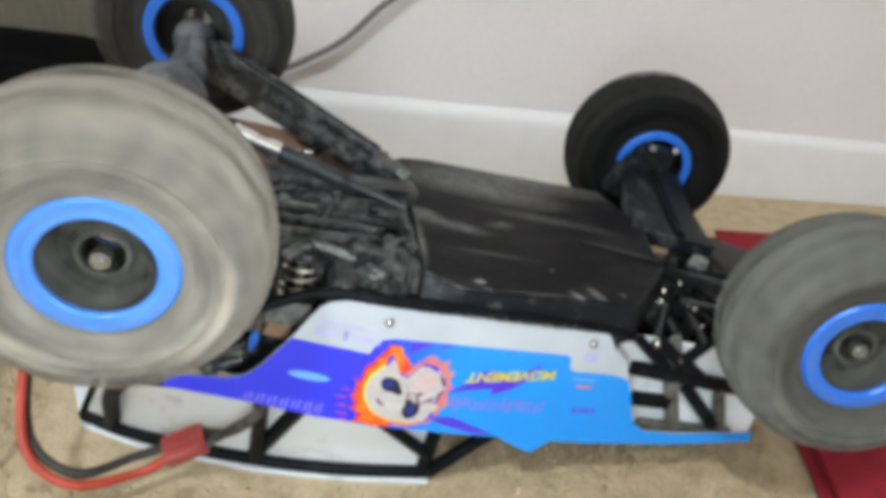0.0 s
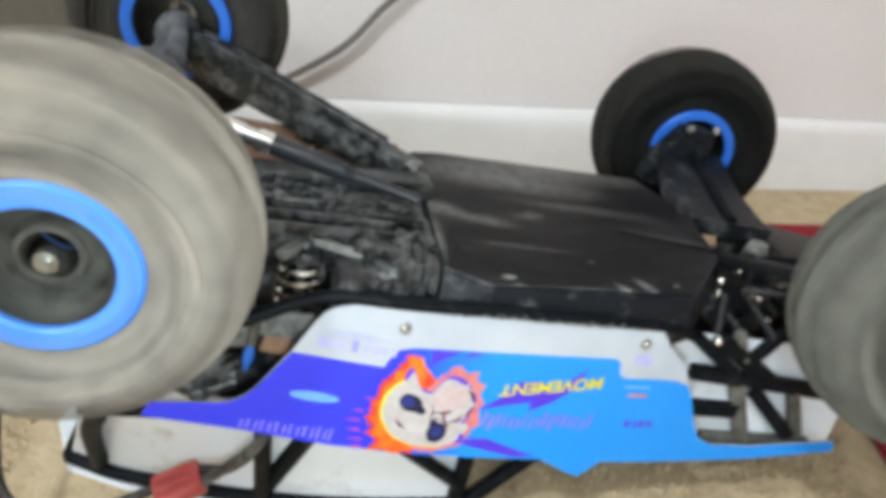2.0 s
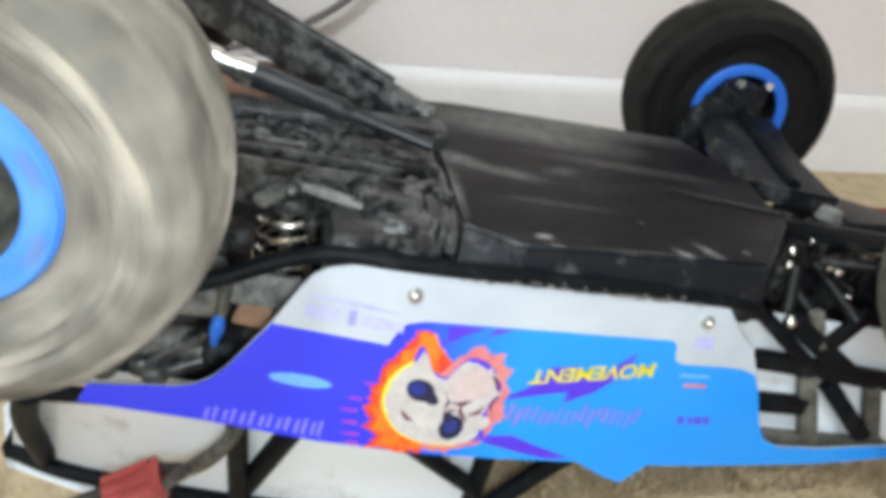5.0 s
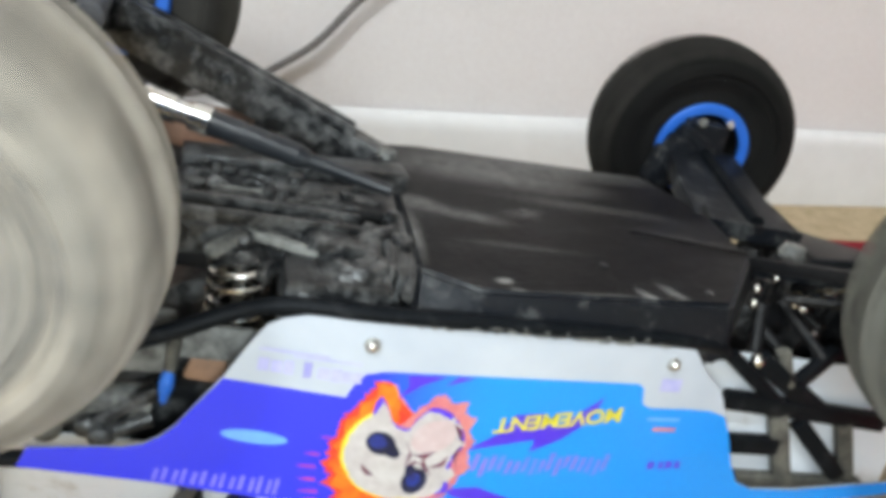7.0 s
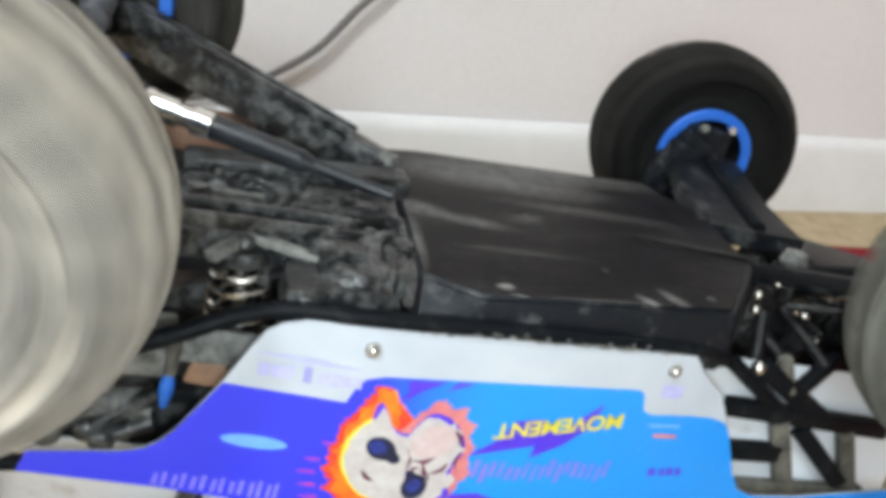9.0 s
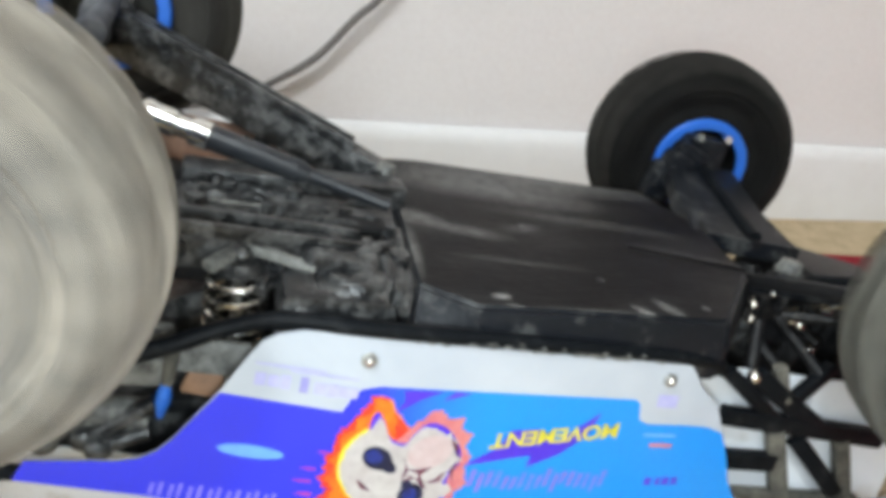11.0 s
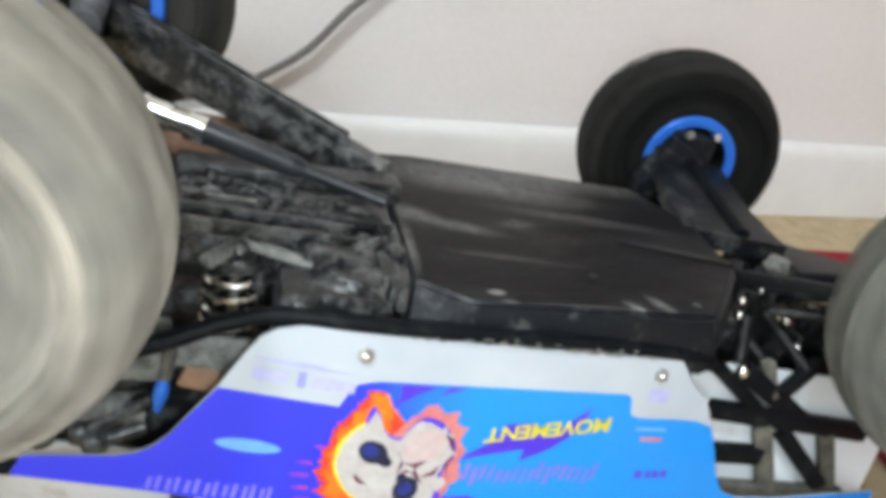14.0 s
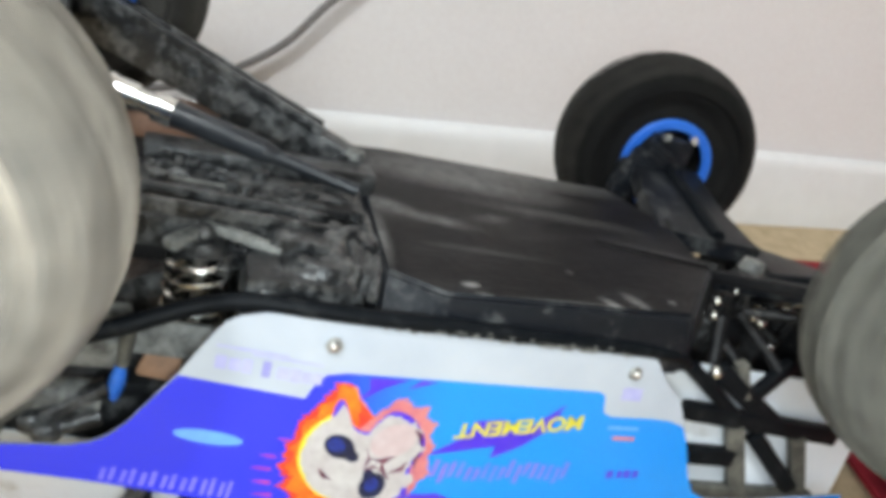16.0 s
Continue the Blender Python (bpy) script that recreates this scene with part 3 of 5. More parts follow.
def drive_line():
    bm = bmesh.new()
    box(bm, (-0.058, -0.046, -0.040), (0.036, 0.040, 0.022), 0.004, (4, 0, 4))
    box(bm, (-0.060, -0.040, -0.032), (0.020, 0.022, 0.016), 0.003, (0, 6, 12))
    rod(bm, (-0.046, -0.062, -0.034), (-0.046, -0.030, -0.029), 0.005)
    rod(bm, (-0.070, -0.058, -0.037), (-0.052, -0.060, -0.031), 0.0042)
    gearbox = part("gearbox", bm, M_DUSTY, car, "dust-covered black gearbox")
    # round gear cover with a raised rim, and cast ribs beside it
    bm = bmesh.new()
    lathe(bm, [(0.0005, 0.0012), (0.0050, 0.0014), (0.0062, 0.0030), (0.0098, 0.0026), (0.0112, 0.0008), (0.0118, -0.0080)], 28)
    bmesh.ops.transform(bm, matrix=pose(-0.0505, -0.0515, -0.0300, 86, 0, 8), verts=bm.verts)
    part("gear_cover", bm, M_DUSTY, gearbox, "round dusty gear cover")
    for line, r in (([(-0.0575, -0.0470, -0.0285), (-0.0500, -0.0400, -0.0265), (-0.0430, -0.0330, -0.0260), (-0.0375, -0.0262, -0.0275)], 0.0026), ([(-0.0655, -0.0540, -0.0310), (-0.0635, -0.0610, -0.0325), (-0.0590, -0.0650, -0.0340)], 0.0028),
                    ([(-0.0400, -0.0300, -0.0290), (-0.0385, -0.0420, -0.0290), (-0.0400, -0.0540, -0.0310), (-0.0440, -0.0630, -0.0345)], 0.0024), ([(-0.0330, -0.0110, -0.0275), (-0.0330, -0.0260, -0.0280), (-0.0335, -0.0385, -0.0285)], 0.0021),
                    ([(-0.0318, -0.0430, -0.0290), (-0.0325, -0.0550, -0.0300), (-0.0345, -0.0650, -0.0330)], 0.0019), ([(-0.0900, -0.0160, -0.0310), (-0.0780, -0.0190, -0.0295), (-0.0650, -0.0170, -0.0290), (-0.0560, -0.0215, -0.0300)], 0.0030)):
        bm = bmesh.new()
        tube(bm, line, r, 8, 5)
        part("rib", bm, M_DUSTY, gearbox)
    # black plate laid on top to paint the dark inside of a slot
    bm = bmesh.new()
    box(bm, (-0.0470, -0.0125, -0.0262), (0.0190, 0.0100, 0.0030), 0.0010, (0, 0, 6))
    part("dark_slot_patch", bm, M_PLASTIC, gearbox, "black plate put in for the dark of an open slot")
    bm = bmesh.new()
    box(bm, (-0.058, 0.002, -0.044), (0.056, 0.046, 0.020), 0.003, (0, 0, 0))
    part("skid_block", bm, M_PLASTIC, car)
    for x, y, z, r in ((-0.050, -0.056, -0.028, 0.0032), (-0.066, -0.050, -0.0275, 0.0030), (-0.058, -0.034, -0.024, 0.0028), (-0.046, -0.030, -0.026, 0.0030),
                       (-0.072, -0.030, -0.026, 0.0030), (-0.078, -0.012, -0.030, 0.0034), (-0.037, -0.020, -0.0235, 0.0028)):
        bm = bmesh.new()
        rod(bm, (x, y, z - 0.002), (x, y, z + 0.0018), r, r * 0.8, 8)
        part("bolt", bm, M_DUSTY, car, "dusty bolt head")
    rnd = random.Random(8)
    for k in range(54):
        x, y = rnd.uniform(-0.116, -0.040), rnd.uniform(-0.066, 0.012)
        if x < -0.074 and y < -0.036:
            x += 0.036
        z = -0.0262 if y > -0.014 else (-0.0315 if y > -0.036 else -0.0295 - 0.006 * (-y - 0.036) / 0.03)
        bm = bmesh.new()
        if k % 3 == 0:
            rod(bm, (x, y, z - 0.008), (x, y, z + rnd.uniform(0.0005, 0.0025)), rnd.uniform(0.0016, 0.0034), segments=8)
        elif k % 3 == 1:
            a = rnd.uniform(0, math.pi)
            l = rnd.uniform(0.004, 0.010)
            c, d = l * math.cos(a), l * math.sin(a) * 0.6
            tube(bm, [(x - c, y - d, z - 0.002), (x - 0.3 * d, y + 0.3 * c, z + 0.0004), (x + c, y + d, z - 0.0015)], rnd.uniform(0.0014, 0.0024), 8, 4)
        else:
            box(bm, (x, y, z - 0.003), (rnd.uniform(0.005, 0.012), rnd.uniform(0.004, 0.008), 0.007), 0.0014, (rnd.uniform(-18, 18), rnd.uniform(-18, 18), rnd.uniform(0, 90)), 0.8)
        part(("bolt", "web", "lug")[k % 3], bm, M_DUSTY, car)
    # grey links beside the gearbox
    bm = bmesh.new()
    beam(bm, (-0.0985, -0.0570, -0.0300), (-0.0880, -0.0460, -0.0265), 0.0052, 0.004, 0.0014)
    beam(bm, (-0.0890, -0.0450, -0.0262), (-0.0640, -0.0515, -0.0282), 0.0046, 0.004, 0.0014, 0.8)
    part("link", bm, M_LINK, car, "dust-caked link")
    bm = bmesh.new()
    beam(bm, (-0.118, 0.018, -0.028), (-0.026, 0.030, -0.026), 0.016, 0.010, 0.002)
    part("frame_rail", bm, M_DUSTY, car)
    bm = bmesh.new()
    beam(bm, (-0.122, -0.002, -0.0325), (-0.036, 0.004, -0.0300), 0.024, 0.008, 0.002)
    part("frame_rail", bm, M_DUSTY, car)
    # highlight line along the rail, put into a pale raised strip
    bm = bmesh.new()
    beam(bm, (-0.106, -0.0085, -0.0278), (-0.078, -0.0065, -0.0272), 0.0030, 0.0026, 0.0010, 0.6)
    part("frame_ridge", bm, M_LINK, car, "pale ridge in place of a highlight on the rail")
    bm = bmesh.new()
    beam(bm, (-0.122, -0.030, -0.0420), (-0.060, -0.028, -0.0400), 0.022, 0.008, 0.002)
    part("lower_plate", bm, M_PLASTIC, car)
    bm = bmesh.new()
    beam(bm, (-0.160, 0.020, -0.034), (-0.110, 0.010, -0.034), 0.050, 0.008, 0.002)
    part("rear_plate", bm, M_PLASTIC, car)
    bm = bmesh.new()
    bmesh.ops.create_uvsphere(bm, u_segments=14, v_segments=10, radius=0.0056, matrix=Matrix.Translation((-0.0992, -0.0330, -0.0265)))
    part("ball_joint", bm, M_DARKSTEEL, car, "worn steel ball joint")
    # propeller shaft from the rear axle to the gearbox
    bm = bmesh.new()
    p0, p1 = Vector((-0.160, 0.0300, -0.0050)), Vector((-0.036, -0.002, -0.0205))
    rod(bm, p0.lerp(p1, 0.21), p0.lerp(p1, 0.31), 0.0056)
    rod(bm, p0.lerp(p1, 0.30), p0.lerp(p1, 0.36), 0.0044)
    rod(bm, p0.lerp(p1, 0.36), p0.lerp(p1, 0.42), 0.0058)
    bmesh.ops.create_uvsphere(bm, u_segments=14, v_segments=10, radius=0.0060, matrix=Matrix.Translation(p0.lerp(p1, 0.215)))
    part("shaft_cup", bm, M_STEEL, car, "bright steel drive cup")
    bm = bmesh.new()
    rod(bm, p0, p0.lerp(p1, 0.20), 0.0075, 0.0066)
    part("axle_yoke", bm, M_PLASTIC, car, "black axle yoke")
    bm = bmesh.new()
    rod(bm, p0.lerp(p1, 0.415), p0.lerp(p1, 0.70), 0.0052, 0.0047, 20)
    rod(bm, p0.lerp(p1, 0.70), p0.lerp(p1, 0.74), 0.0047, 0.0030, 20)
    rod(bm, p0.lerp(p1, 0.73), p1, 0.0029, 0.0026)
    part("prop_shaft", bm, M_SHAFT, car, "black tubular propeller shaft")
    # trailing arms
    for sgn, y0, y1, z1 in ((1, 0.046, 0.100, 0.006), (-1, -0.026, -0.066, -0.022)):
        bm = bmesh.new()
        a, b = Vector((-0.036, y0, -0.0265 if sgn > 0 else -0.036)), Vector((-0.166, y1, z1))
        beam(bm, a, b, 0.013 if sgn > 0 else 0.008, 0.017 if sgn > 0 else 0.010, 0.003 if sgn > 0 else 0.002, 1.25)
        rod(bm, a + Vector((0, -0.010, 0)), a + Vector((0, 0.010, 0)), 0.0075)
        arm = part("trailing_arm", bm, M_DUSTY, car, "dusty black trailing arm")
        for v0, v1 in ((-0.0055, -0.0065), (0.0050, 0.0060)):
            bm = bmesh.new()
            beam(bm, a.lerp(b, 0.10) + Vector((0, v0, 0.009)), a.lerp(b, 0.92) + Vector((0, v1, 0.0105)), 0.0032, 0.005, 0.0010)
            part("rib", bm, M_DUSTY, arm)
        bm = bmesh.new()
        rod(bm, a + Vector((0.002, -0.006, 0.006)), a + Vector((0.002, -0.006, 0.0095)), 0.0046, 0.004)
        part("pivot_bolt", bm, M_LINK if sgn > 0 else M_DUSTY, car, "dusty pivot bolt")
        for f in (0.3, 0.55, 0.78):
            bm = bmesh.new()
            c = a.lerp(b, f) + Vector((0, -0.007, 0.003))
            rod(bm, c, c + Vector((0, -0.002, 0)), 0.0028, segments=10)
            part("bolt", bm, M_DUSTY, car)
    # motor and battery under the skid
    bm = bmesh.new()
    rod(bm, (-0.096, -0.030, -0.078), (-0.096, 0.050, -0.078), 0.024, segments=24)
    part("motor", bm, M_DUSTY, car, "dusty black motor can")
    bm = bmesh.new()
    box(bm, (-0.020, 0.012, -0.082), (0.150, 0.100, 0.060), 0.005)
    part("battery_tray", bm, M_PLASTIC, car)
    bm = bmesh.new()
    box(bm, (-0.098, -0.060, -0.061), (0.036, 0.004, 0.012), 0.0015, (-12, 0, 0))
    part("inner_guard", bm, M_LINK, car, "dusty inner guard")
    bm = bmesh.new()
    box(bm, (-0.132, 0.004, -0.106), (0.086, 0.112, 0.040), 0.004)
    part("rear_tray", bm, M_DUSTY, car, "dusty rear tray")
    # tan plate added in place of carpet showing through the body
    bm = bmesh.new()
    box(bm, (-0.0945, -0.0605, -0.0715), (0.0145, 0.004, 0.0085), 0.0018, (-12, 9, 4), 0.8)
    part("tan_gap_patch", bm, M_GAP_TAN, car, "tan plate added where carpet shows through a gap")
    # rear axle
    bm = bmesh.new()
    l, r = Vector((-0.168, -0.074, -0.0075)), Vector((-0.171, 0.122, 0.008))
    rod(bm, l, r, 0.0078, segments=20)
    bmesh.ops.create_uvsphere(bm, u_segments=24, v_segments=16, radius=0.020, matrix=Matrix.Translation(l.lerp(r, 0.52)))
    for f in (0.04, 0.96):
        c, d = l.lerp(r, f), (r - l).normalized() * (0.011 if f > 0.5 else -0.011)
        rod(bm, c - d, c - d * 0.2, 0.0085, 0.0125, 20)
        rod(bm, c - d * 0.2, c + d * 0.6, 0.0125, segments=20)
        box(bm, c - d * 0.4 + Vector((0.012, 0, -0.004)), (0.014, 0.010, 0.014), 0.003, (0, 25, 0))
    rod(bm, r + Vector((0.004, -0.018, 0.010)), l.lerp(r, 0.60) + Vector((0.010, 0, 0.012)), 0.0042, 0.0055)
    part("rear_axle", bm, M_AXLE, car, "dusty black solid rear axle")
    # shock absorbers: one over each trailing arm
    for top, end in (((-0.0885, -0.0490, -0.0290), (-0.0862, -0.0425, -0.108)), ((-0.090, 0.078, -0.024), (-0.082, 0.072, -0.125))):
        top, end = Vector(top), Vector(end)
        bm = bmesh.new()
        rod(bm, top, top.lerp(end, 0.04), 0.0062, 0.0092, 18)
        bmesh.ops.create_uvsphere(bm, u_segments=12, v_segments=8, radius=0.0036, matrix=Matrix.Translation(top + Vector((0, 0, 0.001))))
        part("spring_seat", bm, M_DUSTY, car, "dusty spring seat")
        bm = bmesh.new()
        rod(bm, top, top.lerp(end, 0.9), 0.0020)
        part("shock_shaft", bm, M_DARKSTEEL, car)
        bm = bmesh.new()
        rod(bm, top.lerp(end, 0.75), end, 0.0075)
        part("shock_body", bm, M_TUBE, car)
        bm = bmesh.new()
        d = (end - top).normalized()
        s = d.orthogonal().normalized()
        u = d.cross(s)
        turns = 6
        tube(bm, [top + d * (0.0015 + 0.035 * k / (turns * 14)) + 0.0102 * (math.cos(k * math.tau / 14) * s + math.sin(k * math.tau / 14) * u) for k in range(turns * 14)], 0.00105, 8, 1)
        part("coil_spring", bm, M_STEEL, car, "bright steel coil spring")


drive_line()


def front_end():
    bm = bmesh.new()
    box(bm, (0.158, 0.014, -0.074), (0.066, 0.058, 0.066), 0.006, (0, 0, 0), 0.9)
    part("bulkhead", bm, M_PLASTIC, car, "black front bulkhead")
    bm = bmesh.new()
    box(bm, (0.222, 0.022, -0.042), (0.086, 0.104, 0.024), 0.006, (0, 6, 0), 0.86)
    box(bm, (0.206, -0.006, -0.066), (0.050, 0.030, 0.044), 0.005)
    part("bumper", bm, M_PLASTIC, car, "black plastic front bumper")
    bm = bmesh.new()
    rod(bm, (0.1577, 0.002, -0.022), (0.1577, 0.002, -0.0165), 0.0062, 0.0050, 16)
    part("pivot_cap", bm, M_LINK, car, "dusty pivot cap")
    for sgn in (-1, 1):
        wy = 0.122 if sgn > 0 else -0.066
        wz = -0.008 if sgn > 0 else 0.002
        inner = MID + sgn * 0.022
        bm = bmesh.new()
        lift = lambda v: -0.030 + (wz + 0.022) * (v - inner) / (wy - inner)
        outline = [(0.124, inner), (0.188, inner), (0.182, inner + (wy - inner) * 0.25), (0.193, wy), (0.147, wy), (0.133, inner + (wy - inner) * 0.5)]
        if sgn < 0:
            outline = [(0.132, inner), (0.200, inner), (0.196, inner + (wy - inner) * 0.22), (0.184, wy), (0.158, wy), (0.142, inner + (wy - inner) * 0.4)]
        slab(bm, outline, lambda u, v, q: (u, v, lift(v) + q), 0.009)
        arm = part("suspension_arm", bm, M_FLANK, car, "black front suspension arm")
        for x0, x1, w0 in ((0.130, 0.154, 0.006), (0.184, 0.184, 0.005), (0.160, 0.170, 0.009)):
            bm = bmesh.new()
            beam(bm, (x0, inner, -0.0238), (x1, wy, wz - 0.0034), w0, 0.006, 0.0015)
            part("rib", bm, M_PLASTIC, arm)
        bm = bmesh.new()
        box(bm, (0.170, wy + sgn * 0.004, wz), (0.026, 0.016, 0.036), 0.004)
        box(bm, (0.158, wy - sgn * 0.004, wz + 0.006), (0.020, 0.012, 0.012), 0.003, (0, 20, 0))
        box(bm, (0.150, wy - sgn * 0.005, wz - 0.006), (0.018, 0.014, 0.026), 0.004, (0, 16, 0))
        rod(bm, (0.170, wy, wz), (0.170, wy + sgn * 0.026, wz), 0.0075)
        box(bm, (0.1465, wy - sgn * 0.003, wz - 0.013), (0.018, 0.014, 0.024), 0.004, (0, 12, 0))
        part("hub_carrier", bm, M_FLANK, car, "grimy black hub carrier")
        for dx, dz in ((0.008, 0.0195), (-0.010, 0.0175), (-0.020, -0.004)):
            bm = bmesh.new()
            c = Vector((0.170 + dx, wy - sgn * 0.004, wz + dz))
            rod(bm, c, c + Vector((0, -sgn * 0.003, 0.001)), 0.0025, segments=10)
            part("hub_screw", bm, M_STEEL if dx > 0 else M_LINK, car, "bright steel screw" if dx > 0 else "dulled steel screw")
        bm = bmesh.new()
        rod(bm, (0.150, MID + sgn * 0.030, -0.030), (0.156, wy - sgn * 0.004, wz - 0.002), 0.0030)
        part("tie_rod", bm, M_STEEL, car)
        bm = bmesh.new()
        rod(bm, (0.160, MID + sgn * 0.024, -0.020), (0.168, wy - sgn * 0.008, wz), 0.0040)
        part("drive_shaft", bm, M_TUBE, car)
        # front shock absorber
        if sgn < 0:
            continue
        a, b = Vector((0.150, MID + sgn * 0.058, -0.034)), Vector((0.130, MID + sgn * 0.046, -0.105))
        bm = bmesh.new()
        rod(bm, a, b, 0.0065)
        part("shock_body", bm, M_TUBE, car)
        bm = bmesh.new()
        d = (b - a).normalized()
        s = d.orthogonal().normalized()
        u = d.cross(s)
        tube(bm, [a + d * (0.006 + 0.055 * k / 84) + 0.0088 * (math.cos(k * math.tau / 14) * s + math.sin(k * math.tau / 14) * u) for k in range(84)], 0.0011, 8, 1)
        part("coil_spring", bm, M_TUBE, car)
    rnd = random.Random(15)
    for k in range(22):
        x, y = rnd.uniform(0.128, 0.196), rnd.uniform(-0.028, 0.040)
        z = -0.034 - 0.014 * max(0.0, -y / 0.03)
        bm = bmesh.new()
        if k % 2:
            rod(bm, (x, y, z - 0.010), (x, y, z + rnd.uniform(-0.002, 0.006)), rnd.uniform(0.0022, 0.0045), segments=10)
        else:
            box(bm, (x, y, z - 0.005), (rnd.uniform(0.006, 0.014), rnd.uniform(0.006, 0.014), rnd.uniform(0.010, 0.018)), 0.0012, (rnd.uniform(-15, 15), rnd.uniform(-15, 15), rnd.uniform(0, 90)))
        part(("lug", "boss")[k % 2], bm, (M_PLASTIC, M_DUSTY)[k % 5 == 1], car)
    for a, b, r in (((0.132, -0.034, -0.028), (0.160, -0.052, -0.018), 0.0022), ((0.126, -0.030, -0.034), (0.124, -0.044, -0.060), 0.0030), ((0.140, -0.024, -0.034), (0.150, -0.050, -0.046), 0.0026),
                    ((0.134, -0.022, -0.046), (0.150, -0.046, -0.060), 0.0030)):
        bm = bmesh.new()
        rod(bm, a, b, r, segments=10)
        part("steering_link", bm, M_PLASTIC, car, "black steering link")
    for x, y, z, r in ((0.1185, -0.050, -0.0500, 0.0040), (0.1245, -0.046, -0.0505, 0.0030), (0.122, -0.030, -0.034, 0.0030), (0.122, -0.028, -0.028, 0.0028),
                       (0.136, -0.036, -0.0290, 0.0026), (0.141, -0.036, -0.0305, 0.0030), (0.136, -0.020, -0.0250, 0.0026), (0.148, -0.040, -0.040, 0.0026)):
        bm = bmesh.new()
        bmesh.ops.create_uvsphere(bm, u_segments=12, v_segments=8, radius=r * 0.75, matrix=Matrix.Translation((x, y, z)))
        part("ball_stud", bm, M_STEEL, car, "bright ball stud")
    for x in (0.140, 0.1485):
        bm = bmesh.new()
        rod(bm, (x - 0.0035, -0.0375, -0.0226), (x + 0.0030, -0.0375, -0.0230), 0.0018, segments=10)
        part("hinge_pin", bm, M_STEEL, car, "bright steel hinge pin")


front_end()


# -- cage and body sheets --
def rail(points, r=0.0038, steps=6, name="cage_tube", parent=None):
    bm = bmesh.new()
    tube(bm, points, r, 10, steps)
    return part(name, bm, M_TUBE, parent or car)


def roof_z(x):
    return (-0.168 + 0.1271 * x) / 0.9919


def cage():
    z = lambda x, up=0.0065: roof_z(x) + up
    near = [(-0.190, -0.020), (-0.157, -0.035), (-0.092, -0.052), (-0.042, -0.059), (0.011, -0.061)]
    rail([(x, y, z(x)) for x, y in near])
    far = [(x, 2 * MID - y) for x, y in near]
    rail([(x, y, z(x)) for x, y in far])
    rail([(0.011, -0.061, z(0.011)), (0.011, 0.085, z(0.011))], steps=2)
    rail([(-0.190, -0.020, z(-0.19)), (-0.190, 0.044, z(-0.19))], steps=2)
    for sgn in (1, -1):
        m = (lambda p: p) if sgn > 0 else (lambda p: (p[0], 2 * MID - p[1], p[2]))
        rail([m(p) for p in ((-0.173, -0.026, z(-0.173)), (-0.170, -0.055, -0.135), (-0.160, -0.080, -0.098))], 0.0045)
        rail([m(p) for p in ((-0.090, -0.053, z(-0.09)), (-0.096, -0.075, -0.098))], 0.0040, 2)
        rail([m(p) for p in ((-0.092, -0.050, z(-0.092)), (-0.070, -0.072, -0.100))], 0.0046, 2)
        rail([m(p) for p in ((-0.044, -0.074, -0.104), (0.004, -0.066, -0.142))], 0.0036, 2)
        rail([m(p) for p in ((0.006, -0.061, z(0.006)), (0.002, -0.068, -0.112))], 0.0040, 2)
        rail([m(p) for p in ((0.011, -0.061, z(0.011)), (0.038, -0.069, -0.112), (0.060, -0.068, -0.098))], 0.0042)
        rail([m(p) for p in ((-0.150, -0.080, -0.066), (-0.108, -0.075, -0.050), (-0.088, -0.070, -0.0425), (-0.070, -0.070, -0.0375), (-0.036, -0.070, -0.037), (0.078, -0.060, -0.0390), (0.100, -0.0535, -0.0465))], 0.0030)
        rail([m(p) for p in ((-0.170, -0.0730, -0.1045), (-0.140, -0.0735, -0.1030), (-0.104, -0.0735, -0.1035))], 0.0028)
        # flat bars of the front hoop
        for p, q, w, dusty in (((0.1100, -0.0690), (0.1950, -0.0730), 0.0060, False), ((0.1060, -0.0490), (0.1370, -0.0690), 0.0046, False), ((0.1195, -0.0490), (0.1600, -0.0712), 0.0064, False),
                               ((0.1400, -0.0615), (0.1545, -0.0405), 0.0044, False), ((0.1290, -0.0440), (0.1378, -0.0606), 0.0040, True), ((0.1391, -0.0740), (0.1562, -0.1090), 0.0058, True),
                               ((0.1738, -0.0750), (0.1910, -0.1090), 0.0050, True), ((0.1190, -0.0900), (0.1450, -0.0894), 0.0062, False), ((0.1510, -0.0770), (0.1830, -0.1025), 0.0056, False),
                               ((0.1300, -0.1085), (0.1970, -0.1078), 0.0064, True)):
            bm = bmesh.new()
            lean = lambda v: -0.0490 - 0.0070 * (-0.044 - v) / 0.072
            beam(bm, m((p[0], lean(p[1]), p[1])), m((q[0], lean(q[1]), q[1])), 0.0050, w * 1.4, 0.0012)
            part("cage_bar", bm, M_GREYBAR if dusty else M_TUBE, car)
    # white roof sheet on the carpet
    edge = [(x, y - 0.0045) for x, y in near]
    back = [(x, 2 * MID - y) for x, y in edge][::-1]
    bm = bmesh.new()
    slab(bm, [(-0.205, 0.012)] + edge + back, lambda u, v, w: (u, v, roof_z(u) + 0.0008 + w), 0.0018)
    part("roof_sheet", bm, M_ROOF, car, "white polycarbonate roof sheet", smooth=False)
    # white side sheets of the cab between the roof rail and the printed panel
    for sgn in (1, -1):
        bm = bmesh.new()
        low = smooth_line([(x, y + 0.0030, z(x, 0.0045)) for x, y in near], 6)
        n = len(low)
        rows = []
        for k, p in enumerate(low):
            u = k / (n - 1)
            top = Vector((-0.168 + 0.172 * u, -0.0745 + 0.004 * u, -0.090 - 0.010 * u))
